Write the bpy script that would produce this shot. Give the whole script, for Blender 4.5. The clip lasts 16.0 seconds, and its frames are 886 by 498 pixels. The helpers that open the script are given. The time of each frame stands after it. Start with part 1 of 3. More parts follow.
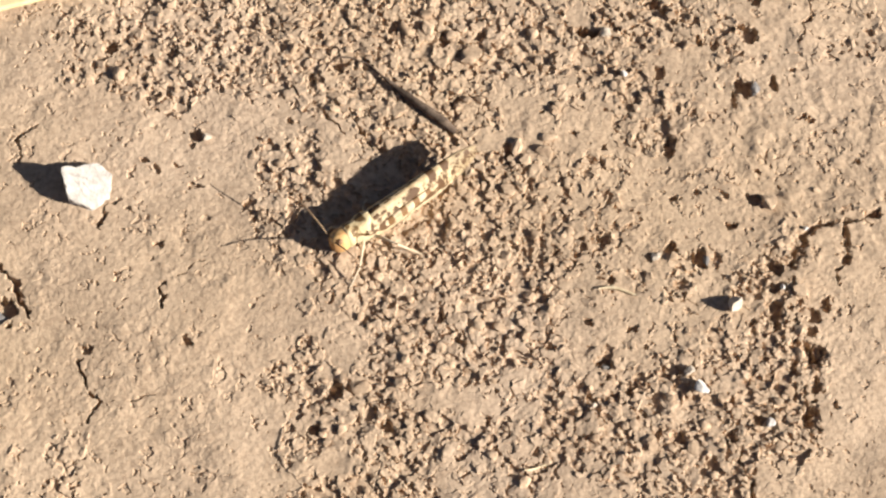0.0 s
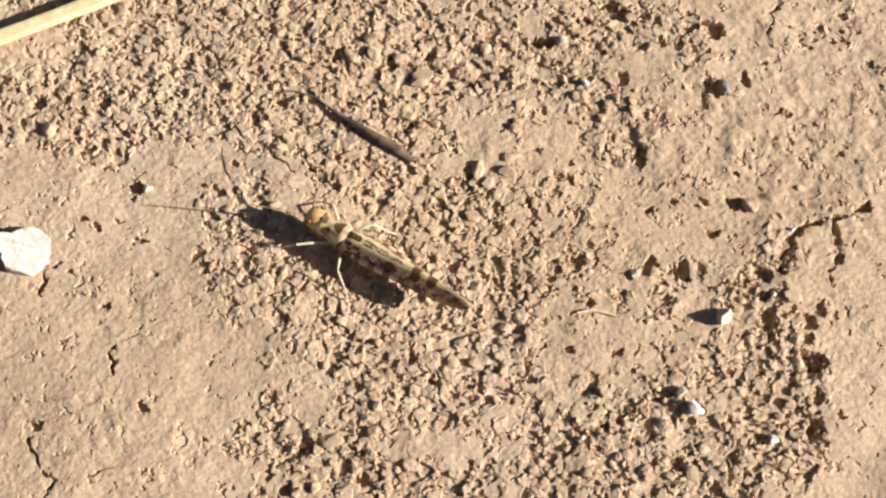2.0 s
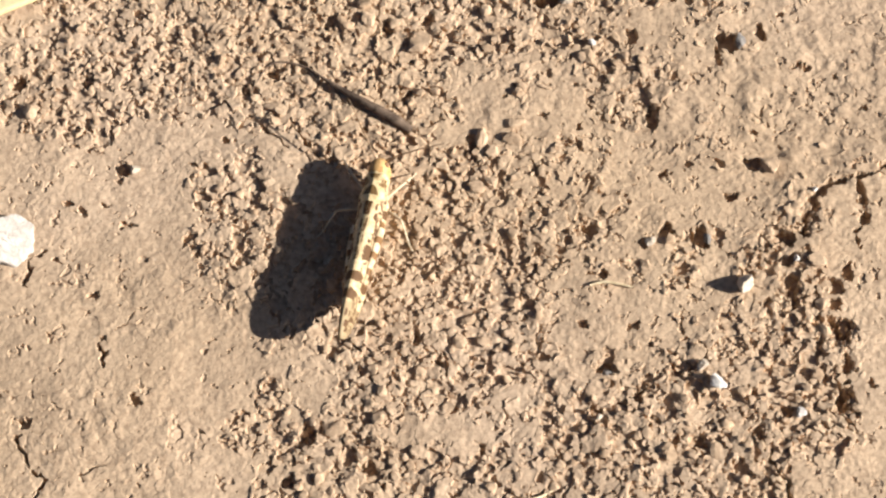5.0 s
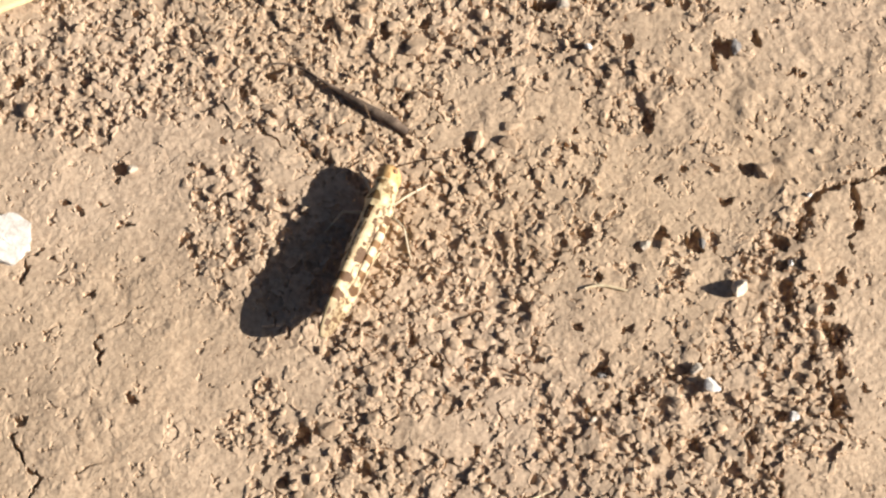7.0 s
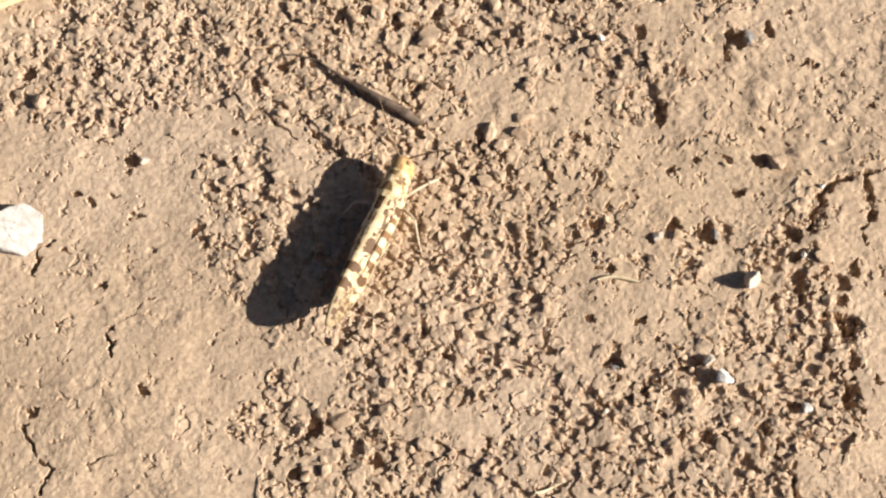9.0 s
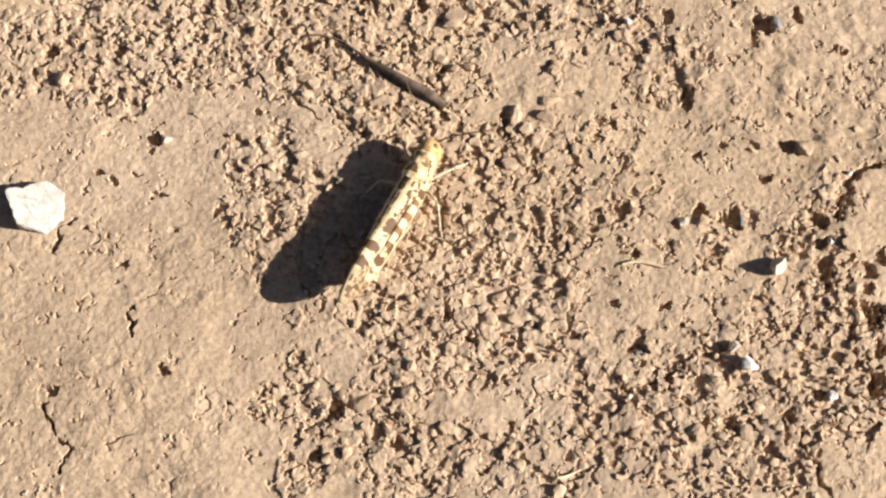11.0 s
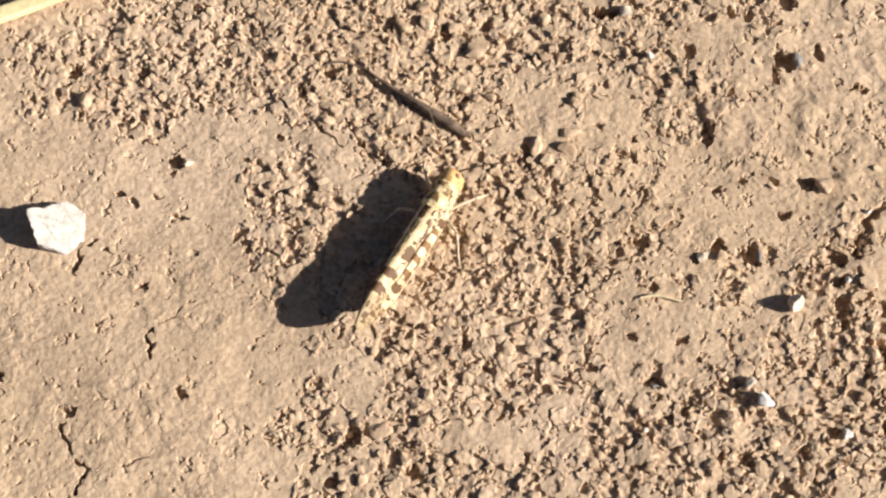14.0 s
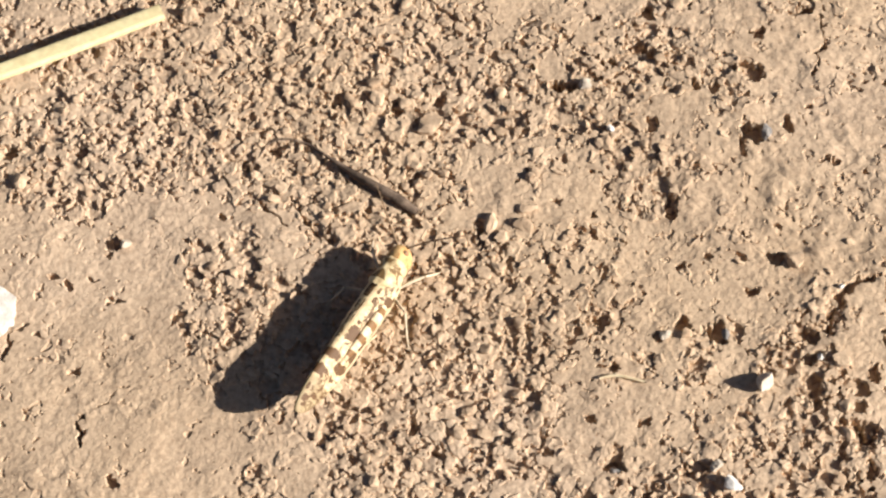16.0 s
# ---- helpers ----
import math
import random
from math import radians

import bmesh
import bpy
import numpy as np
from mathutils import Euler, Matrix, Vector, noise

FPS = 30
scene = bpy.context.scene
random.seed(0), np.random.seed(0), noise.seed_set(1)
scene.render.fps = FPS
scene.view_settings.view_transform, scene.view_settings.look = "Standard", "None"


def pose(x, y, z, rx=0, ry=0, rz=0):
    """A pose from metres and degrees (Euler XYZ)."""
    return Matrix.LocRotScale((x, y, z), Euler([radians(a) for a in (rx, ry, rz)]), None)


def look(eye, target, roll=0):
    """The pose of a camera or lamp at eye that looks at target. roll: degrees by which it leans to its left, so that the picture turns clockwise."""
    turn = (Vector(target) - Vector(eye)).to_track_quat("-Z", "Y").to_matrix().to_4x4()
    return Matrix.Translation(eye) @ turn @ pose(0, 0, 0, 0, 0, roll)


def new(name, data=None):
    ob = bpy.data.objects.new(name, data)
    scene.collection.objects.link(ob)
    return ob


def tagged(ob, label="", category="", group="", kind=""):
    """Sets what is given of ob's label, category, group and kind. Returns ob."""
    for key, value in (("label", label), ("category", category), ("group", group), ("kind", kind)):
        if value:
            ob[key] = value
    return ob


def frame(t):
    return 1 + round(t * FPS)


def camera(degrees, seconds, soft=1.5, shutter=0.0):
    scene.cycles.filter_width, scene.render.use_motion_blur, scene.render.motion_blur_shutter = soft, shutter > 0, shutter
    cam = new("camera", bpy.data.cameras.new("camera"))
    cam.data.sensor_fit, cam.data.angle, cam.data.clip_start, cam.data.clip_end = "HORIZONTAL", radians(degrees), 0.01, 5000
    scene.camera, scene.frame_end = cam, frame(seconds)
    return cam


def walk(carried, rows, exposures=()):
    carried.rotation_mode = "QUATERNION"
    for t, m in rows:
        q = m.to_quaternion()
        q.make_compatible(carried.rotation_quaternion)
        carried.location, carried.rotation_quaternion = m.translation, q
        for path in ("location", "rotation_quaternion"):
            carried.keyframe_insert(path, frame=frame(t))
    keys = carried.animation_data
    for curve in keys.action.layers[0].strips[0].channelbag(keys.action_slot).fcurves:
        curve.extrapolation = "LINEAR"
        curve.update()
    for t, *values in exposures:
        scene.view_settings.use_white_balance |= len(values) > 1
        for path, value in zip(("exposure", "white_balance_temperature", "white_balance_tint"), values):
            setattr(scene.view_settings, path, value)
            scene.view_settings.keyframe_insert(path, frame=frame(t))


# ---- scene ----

MM = 0.001

# ---- camera and its walk ----
cam = camera(22.0, 16.0, soft=2.4)
PATH = [
    (0.0, -0.01338, -0.24667, 0.52752, 24.429, -3.966, 7.139),
    (0.3, -0.01309, -0.24397, 0.52361, 24.412, -3.789, 7.011),
    (0.5, -0.01410, -0.24463, 0.51978, 24.479, -3.810, 6.894),
    (0.8, -0.01365, -0.23957, 0.51662, 24.615, -3.533, 6.680),
    (1.0, -0.01211, -0.23922, 0.51099, 24.975, -3.359, 6.258),
    (1.3, -0.01154, -0.23829, 0.50746, 25.206, -3.076, 5.287),
    (1.5, -0.01211, -0.23507, 0.50448, 25.462, -2.788, 4.447),
    (1.8, -0.00609, -0.23241, 0.49748, 25.525, -2.052, 3.348),
    (2.0, -0.00237, -0.23104, 0.49442, 25.596, -1.657, 2.671),
    (2.3, 0.00152, -0.22667, 0.48912, 25.260, -1.112, 1.954),
    (2.5, 0.00373, -0.22484, 0.48525, 25.218, -0.759, 1.630),
    (2.8, 0.00543, -0.22101, 0.48042, 25.139, -0.205, 1.457),
    (3.0, 0.00775, -0.21983, 0.47938, 25.230, 0.194, 1.401),
    (3.3, 0.01006, -0.21914, 0.47804, 25.123, 0.274, 1.261),
    (3.5, 0.01048, -0.21873, 0.47630, 25.027, 0.285, 1.149),
    (3.8, 0.00932, -0.21800, 0.47093, 25.016, 0.378, 1.072),
    (4.0, 0.00953, -0.21923, 0.46852, 24.948, 0.428, 1.028),
    (4.2, 0.00908, -0.21788, 0.46949, 24.851, 0.389, 1.069),
    (6.3, 0.00226, -0.21767, 0.47084, 24.810, -0.381, 1.535),
    (6.5, 0.00235, -0.21764, 0.47190, 24.852, -0.418, 1.561),
    (6.8, 0.00300, -0.21837, 0.47182, 24.877, -0.493, 1.623),
    (7.0, 0.00286, -0.21899, 0.47192, 24.909, -0.527, 1.580),
    (7.3, 0.00316, -0.21954, 0.46977, 24.787, -0.411, 1.499),
    (7.5, 0.00392, -0.22048, 0.46875, 24.737, -0.280, 1.450),
    (7.8, 0.00352, -0.21922, 0.46975, 24.714, -0.267, 1.445),
    (8.0, 0.00327, -0.22012, 0.47027, 24.813, -0.232, 1.480),
    (8.2, 0.00295, -0.21991, 0.47134, 24.795, -0.247, 1.575),
    (10.3, 0.00247, -0.21930, 0.46815, 24.811, -0.280, 1.832),
    (10.5, 0.00165, -0.21984, 0.46780, 24.819, -0.311, 2.022),
    (10.8, 0.00028, -0.21908, 0.46683, 24.632, -0.293, 2.299),
    (11.0, -0.00003, -0.22098, 0.46585, 24.723, -0.296, 2.437),
    (11.3, -0.00230, -0.22086, 0.46460, 24.520, -0.412, 2.588),
    (11.5, -0.00412, -0.21990, 0.46456, 24.461, -0.555, 2.656),
    (11.8, -0.00335, -0.21871, 0.46640, 24.668, -0.646, 2.710),
    (12.0, -0.00209, -0.21910, 0.46675, 24.733, -0.642, 2.705),
    (12.3, -0.00212, -0.22139, 0.46567, 24.817, -0.819, 2.709),
    (12.5, -0.00177, -0.22083, 0.46683, 24.801, -0.872, 2.722),
    (12.8, -0.00329, -0.22110, 0.46659, 24.823, -0.916, 2.825),
    (13.0, -0.00404, -0.22235, 0.46507, 24.880, -0.914, 2.918),
    (13.3, -0.00547, -0.22116, 0.46478, 24.747, -0.856, 3.127),
    (13.5, -0.00784, -0.22139, 0.46521, 24.858, -0.874, 3.259),
    (13.8, -0.00783, -0.22012, 0.46660, 25.012, -0.978, 3.462),
    (14.0, -0.00676, -0.21947, 0.46819, 25.146, -1.070, 3.501),
    (14.3, -0.00580, -0.22113, 0.46544, 25.674, -1.180, 3.519),
    (14.5, -0.00379, -0.22260, 0.46271, 26.045, -1.091, 3.550),
    (14.8, -0.00161, -0.22070, 0.45889, 26.890, -0.863, 3.539),
    (15.0, 0.00140, -0.22177, 0.45259, 27.398, -0.642, 3.514),
    (15.3, 0.00907, -0.22026, 0.44525, 28.109, -0.293, 3.506),
    (15.5, 0.01204, -0.22111, 0.44187, 28.604, 0.023, 3.555),
    (15.8, 0.01338, -0.22142, 0.43972, 29.215, 0.213, 3.556),
    (16.0, 0.01651, -0.22491, 0.43526, 29.535, 0.388, 3.520),
]
walk(cam, [(t, pose(x, y, z, rx, ry, rz)) for t, x, y, z, rx, ry, rz in PATH])

# ---- sky, sun and exposure ----
SUN_ELEVATION, SUN_SIDE = 25.0, (0.985, -0.17)
world = bpy.data.worlds.new("sky")
scene.world = world
world.use_nodes = True
sky = world.node_tree.nodes.new("ShaderNodeTexSky")
sky.sky_type, sky.sun_disc = "NISHITA", False
sky.air_density, sky.dust_density, sky.ozone_density = 0.3, 0.7, 0.3
sky.sun_elevation, sky.sun_rotation = radians(SUN_ELEVATION), math.atan2(SUN_SIDE[0], SUN_SIDE[1])
backing = world.node_tree.nodes["Background"]
backing.inputs["Strength"].default_value = 0.05
world.node_tree.links.new(sky.outputs["Color"], backing.inputs["Color"])
lamp = bpy.data.lights.new("sun", "SUN")
lamp.energy, lamp.angle, lamp.color = 5.0, radians(0.5), (1.0, 0.98, 0.955)
rise = math.tan(radians(SUN_ELEVATION))
new("sun", lamp).matrix_world = look((SUN_SIDE[0], SUN_SIDE[1], rise), (0, 0, 0))
scene.view_settings.exposure = 0.945


# ---- materials ----
class Nodes:
    """A material's nodes: short calls that make and link them."""

    def __init__(self, name, roughness=0.9, specular=0.2):
        self.material = bpy.data.materials.new(name)
        self.material.use_nodes = True
        self.tree = self.material.node_tree
        self.shader = self.tree.nodes["Principled BSDF"]
        self.shader.inputs["Roughness"].default_value = roughness
        self.shader.inputs["Specular IOR Level"].default_value = specular
        self.place = self.tree.nodes.new("ShaderNodeTexCoord").outputs["Object"]

    def link(self, a, b):
        self.tree.links.new(a, b)

    def noise(self, scale, detail=4.0, rough=0.55, warp=0.0):
        n = self.tree.nodes.new("ShaderNodeTexNoise")
        n.inputs["Scale"].default_value, n.inputs["Detail"].default_value = scale, detail
        n.inputs["Roughness"].default_value, n.inputs["Distortion"].default_value = rough, warp
        self.link(self.place, n.inputs["Vector"])
        return n.outputs["Fac"]

    def ramp(self, value, *stops):
        n = self.tree.nodes.new("ShaderNodeValToRGB")
        while len(n.color_ramp.elements) < len(stops):
            n.color_ramp.elements.new(0.5)
        for e, (at, colour) in zip(n.color_ramp.elements, stops):
            e.position, e.color = at, (*colour, 1)
        self.link(value, n.inputs["Fac"])
        return n.outputs["Color"]

    def mix(self, a, b, factor, way="MIX"):
        n = self.tree.nodes.new("ShaderNodeMix")
        n.data_type, n.blend_type = "RGBA", way
        for value, socket in ((a, n.inputs["A"]), (b, n.inputs["B"]), (factor, n.inputs["Factor"])):
            if isinstance(value, (int, float)):
                socket.default_value = value
            elif isinstance(value, tuple):
                socket.default_value = (*value, 1)
            else:
                self.link(value, socket)
        return n.outputs["Result"]

    def attribute(self, name):
        n = self.tree.nodes.new("ShaderNodeAttribute")
        n.attribute_name = name
        return n.outputs["Fac"]

    def island(self):
        return self.tree.nodes.new("ShaderNodeNewGeometry").outputs["Random Per Island"]

    def one(self):
        return self.tree.nodes.new("ShaderNodeObjectInfo").outputs["Random"]

    def done(self, colour, height=None, depth=0.0001, strength=0.6):
        self.link(colour, self.shader.inputs["Base Color"])
        if height is not None:
            b = self.tree.nodes.new("ShaderNodeBump")
            b.inputs["Distance"].default_value, b.inputs["Strength"].default_value = depth, strength
            self.link(height, b.inputs["Height"])
            self.link(b.outputs["Normal"], self.shader.inputs["Normal"])
        return self.material


def soil_material(name, varied=None):
    n = Nodes(name, 0.95, 0.08)
    broad = n.ramp(n.noise(28, 5, 0.6, 0.4), (0.32, (0.478, 0.340, 0.221)), (0.68, (0.566, 0.408, 0.269)))
    grain = n.ramp(n.noise(700, 6, 0.7), (0.28, (0.62, 0.58, 0.55)), (0.55, (1, 1, 1)), (0.75, (1.18, 1.16, 1.13)))
    colour = n.mix(broad, grain, 1.0, "MULTIPLY")
    colour = n.mix(colour, n.ramp(n.noise(11, 3, 0.5, 0.3), (0.3, (1.01, 1.0, 0.965)), (0.7, (0.99, 1.0, 1.03))), 1.0, "MULTIPLY")
    specks = n.ramp(n.noise(1500, 2, 0.5), (0.70, (0, 0, 0)), (0.78, (1, 1, 1)))
    colour = n.mix(colour, (0.624, 0.504, 0.372), specks)
    if varied:
        tone = n.ramp(n.island() if varied == "island" else n.one(), (0.0, (0.82, 0.79, 0.76)), (0.5, (1, 1, 1)), (1.0, (1.2, 1.19, 1.17)))
        colour = n.mix(colour, tone, 1.0, "MULTIPLY")
    return n.done(colour, n.noise(2200, 5, 0.65), 0.00016, 0.5)


def plain_material(name, dark, light, scale, roughness=0.8, specular=0.25, depth=0.00008):
    n = Nodes(name, roughness, specular)
    fine = n.ramp(n.noise(scale * 6, 4, 0.6), (0.3, (0.82, 0.82, 0.82)), (0.7, (1.08, 1.08, 1.08)))
    broad = n.ramp(n.noise(scale, 5, 0.6, 0.3), (0.33, dark), (0.67, light))
    return n.done(n.mix(broad, fine, 1.0, "MULTIPLY"), n.noise(scale * 4, 4, 0.6), depth)


def marked_material(name, pale, dark, scale=500, roughness=0.55):
    n = Nodes(name, roughness, 0.15)
    wobble = n.noise(750, 5, 0.7, 0.5)
    m = n.tree.nodes.new("ShaderNodeMath")
    m.operation = "ADD"
    n.link(n.attribute("marks"), m.inputs[0])
    half = n.tree.nodes.new("ShaderNodeMath")
    half.operation, half.inputs[1].default_value, half.inputs[2].default_value = "MULTIPLY_ADD", 2.0, -1.0
    n.link(wobble, half.inputs[0])
    n.link(half.outputs[0], m.inputs[1])
    mask = n.ramp(m.outputs[0], (0.44, (0, 0, 0)), (0.56, (1, 1, 1)))
    pale_tone = n.mix(pale, tuple(c * k for c, k in zip(pale, (0.58, 0.50, 0.42))), n.ramp(n.noise(scale, 5, 0.7, 0.6), (0.42, (0, 0, 0)), (0.66, (1, 1, 1))))
    pale_tone = n.mix(pale_tone, (0.27, 0.195, 0.105), n.attribute("tan"))
    return n.done(n.mix(pale_tone, dark, mask), n.noise(scale * 4, 3, 0.6), 0.00006)


SOIL = soil_material("dry_soil")
CRUMB = soil_material("soil_crumb", "island")
CLOD = soil_material("soil_clod", "object")
PALE = soil_material("pale_clod", "object")
CHALK = plain_material("white_stone", (0.40, 0.35, 0.295), (0.63, 0.57, 0.49), 420, 0.95, 0.08, 0.0003)
PEARL = plain_material("white_pebble", (0.56, 0.50, 0.43), (0.74, 0.69, 0.61), 260, 0.9, 0.1, 0.0003)
CREAM = plain_material("cream_stone", (0.480, 0.384, 0.276), (0.636, 0.540, 0.420), 350, 0.9, 0.1)
GREY = plain_material("grey_stone", (0.156, 0.138, 0.120), (0.324, 0.288, 0.252), 400, 0.85, 0.2)
STRAW = plain_material("straw", (0.72, 0.57, 0.29), (0.80, 0.67, 0.37), 120, 0.6, 0.3)
FIBRE = plain_material("dry_fibre", (0.600, 0.456, 0.264), (0.840, 0.684, 0.432), 300, 0.7)
BARK = plain_material("twig_bark", (0.08, 0.055, 0.04), (0.25, 0.175, 0.12), 350, 0.9, 0.1, 0.0004)
WING = marked_material("forewing", (0.672, 0.516, 0.300), (0.115, 0.060, 0.027))
SHIELD = marked_material("pronotum", (0.696, 0.540, 0.300), (0.156, 0.090, 0.036))
THIGH = marked_material("thigh", (0.68, 0.54, 0.345), (0.21, 0.11, 0.045))
HEAD = marked_material("head", (0.672, 0.408, 0.168), (0.432, 0.228, 0.090))
BELLY = plain_material("belly", (0.46, 0.35, 0.20), (0.64, 0.51, 0.31), 500, 0.6)
SHIN = plain_material("shin", (0.576, 0.444, 0.276), (0.792, 0.660, 0.456), 500, 0.5)
EYE = plain_material("eye", (0.24, 0.13, 0.07), (0.36, 0.21, 0.11), 900, 0.7, 0.15)
FEELER = plain_material("feeler", (0.16, 0.09, 0.045), (0.36, 0.235, 0.13), 500, 0.6)


# ---- mesh helpers (millimetres in, metres out) ----
def mesh_of(name, verts, faces, material, smooth=True):
    """A mesh from an array of places in millimetres and an array of faces with one corner count."""
    verts, faces = np.asarray(verts, np.float32) * MM, np.asarray(faces, np.int32)
    me = bpy.data.meshes.new(name)
    me.vertices.add(len(verts))
    me.vertices.foreach_set("co", verts.ravel())
    me.loops.add(faces.size)
    me.loops.foreach_set("vertex_index", faces.ravel())
    me.polygons.add(len(faces))
    me.polygons.foreach_set("loop_start", np.arange(0, faces.size, faces.shape[1], dtype=np.int32))
    me.update(calc_edges=True)
    me.polygons.foreach_set("use_smooth", np.full(len(faces), smooth))
    me.materials.append(material)
    return me


def marks_on(me, values, name="marks"):
    layer = me.attributes.new(name, "FLOAT", "POINT")
    layer.data.foreach_set("value", np.asarray(values, np.float32))


def part(name, me, parent, label="", m=None):
    ob = new(name, me)
    ob.parent = parent
    if m is not None:
        ob.matrix_basis = m
    return tagged(ob, label)


def spot(x, y, z, rz=0.0, rx=0.0, ry=0.0):
    return pose(x * MM, y * MM, z * MM, rx, ry, rz)


def grid_faces(rows, cols, closed=False):
    a = np.arange(rows * cols).reshape(rows, cols)
    if closed:
        a = np.concatenate([a, a[:, :1]], 1)
    return np.stack([a[:-1, :-1], a[:-1, 1:], a[1:, 1:], a[1:, :-1]], -1).reshape(-1, 4)


def loft(rings, sides=20, power=2.0):
    """Rings of (x, y, z, half width, half height) across the x axis. Returns verts, faces and how far along each vertex lies."""
    a = np.linspace(0, 2 * np.pi, sides, endpoint=False)
    c, s = (np.sign(v) * np.abs(v) ** (2 / power) for v in (np.cos(a), np.sin(a)))
    verts = [np.stack([np.full(sides, x), y + w * c, z + h * s], 1) for x, y, z, w, h in rings]
    along = np.repeat(np.linspace(0, 1, len(rings)), sides)
    return np.concatenate(verts), grid_faces(len(rings), sides, True), along


def smooth_rows(rows, count):
    """Rows of numbers, made finer by a smooth curve through them."""
    rows = np.asarray(rows, float)
    t = np.linspace(0, len(rows) - 1, count)
    i = np.clip(t.astype(int), 0, len(rows) - 2)
    p = rows[np.clip(np.stack([i - 1, i, i + 1, i + 2]), 0, len(rows) - 1)]
    f = (t - i)[:, None]
    return 0.5 * (2 * p[1] + (p[2] - p[0]) * f + (2 * p[0] - 5 * p[1] + 4 * p[2] - p[3]) * f**2 + (3 * p[1] - p[0] - 3 * p[2] + p[3]) * f**3)


def tube(points, radii, count=16, sides=8):
    """A round tube along a smooth curve through the points."""
    line = smooth_rows(np.c_[np.asarray(points, float), radii], count)
    p, r = line[:, :3], np.maximum(line[:, 3], 0.02)
    d = np.gradient(p, axis=0)
    d /= np.linalg.norm(d, axis=1, keepdims=True)
    u = np.cross(d, (0.13, 0.21, 0.97))
    u /= np.linalg.norm(u, axis=1, keepdims=True)
    v = np.cross(d, u)
    a = np.linspace(0, 2 * np.pi, sides, endpoint=False)
    ring = u[:, None] * np.cos(a)[None, :, None] + v[:, None] * np.sin(a)[None, :, None]
    verts = (p[:, None] + ring * r[:, None, None]).reshape(-1, 3)
    faces = grid_faces(count, sides, True)
    caps = [[0, i, i + 1, i + 1] for i in range(1, sides - 1)]
    last = (count - 1) * sides
    caps += [[last, last + i + 1, last + i, last + i] for i in range(1, sides - 1)]
    return verts, [list(dict.fromkeys(f)) for f in faces.tolist() + caps]


def tube_mesh(name, points, radii, material, count=16, sides=8):
    verts, faces = tube(points, radii, count, sides)
    me = bpy.data.meshes.new(name)
    me.from_pydata((np.asarray(verts) * MM).tolist(), [], faces)
    me.polygons.foreach_set("use_smooth", [True] * len(faces))
    me.materials.append(material)
    return me


def ball(level):
    """The places and triangles of an icosphere of radius 1."""
    bm = bmesh.new()
    bmesh.ops.create_icosphere(bm, subdivisions=level, radius=1)
    v = np.array([x.co[:] for x in bm.verts])
    f = np.array([[x.index for x in face.verts] for face in bm.faces])
    bm.free()
    return v, f


# ---- noise on the plane ----
def chance(ix, iy, seed):
    h = (ix.astype(np.int64) * 374761393 + iy.astype(np.int64) * 668265263 + seed * 974634777) & 0xFFFFFFFF
    h = ((h ^ (h >> 13)) * 1274126177) & 0xFFFFFFFF
    h = ((h ^ (h >> 16)) * 2246822519) & 0xFFFFFFFF
    return (h ^ (h >> 15)).astype(np.float64) / 4294967295.0


def soft_noise(x, y, size, seed):
    x, y = x / size, y / size
    ix, iy = np.floor(x), np.floor(y)
    fx, fy = x - ix, y - iy
    fx, fy = fx * fx * fx * (fx * (fx * 6 - 15) + 10), fy * fy * fy * (fy * (fy * 6 - 15) + 10)
    a, b = chance(ix, iy, seed), chance(ix + 1, iy, seed)
    c, d = chance(ix, iy + 1, seed), chance(ix + 1, iy + 1, seed)
    return (a + (b - a) * fx) * (1 - fy) + (c + (d - c) * fx) * fy - 0.5


def fractal(x, y, size, seed, octaves=4):
    return sum(soft_noise(x + 17 * k, y - 9 * k, size / 2**k, seed + k) * 0.55**k for k in range(octaves))


def step(a, b, v):
    t = np.clip((v - a) / (b - a), 0, 1)
    return t * t * (3 - 2 * t)


BALLS = {level: ball(level) for level in (1, 2, 3, 4, 6)}


def rock(seed, level=2, planes=9, rough=0.06):
    """A broken lump of about radius 1: a ball cut by random planes, then worn."""
    rng = np.random.default_rng(seed)
    v, f = BALLS[level]
    n = rng.normal(size=(planes, 3))
    n /= np.linalg.norm(n, axis=1, keepdims=True)
    d = rng.uniform(0.38, 0.8, planes)
    reach = (v @ n.T) / d
    out = v / np.maximum(reach.max(1), 1.0)[:, None]
    wave = sum(np.sin(v @ rng.normal(size=3) * k * 2.4 + rng.uniform(0, 6)) / k for k in (1, 2, 3))
    worn = fractal(v[:, 0] * 3 + v[:, 2] * 2.1 + 40, v[:, 1] * 3 - v[:, 2] * 1.7 + 40, 1.4, seed, 4)
    return out * (1 + rough * wave + 2.4 * rough * worn)[:, None], f


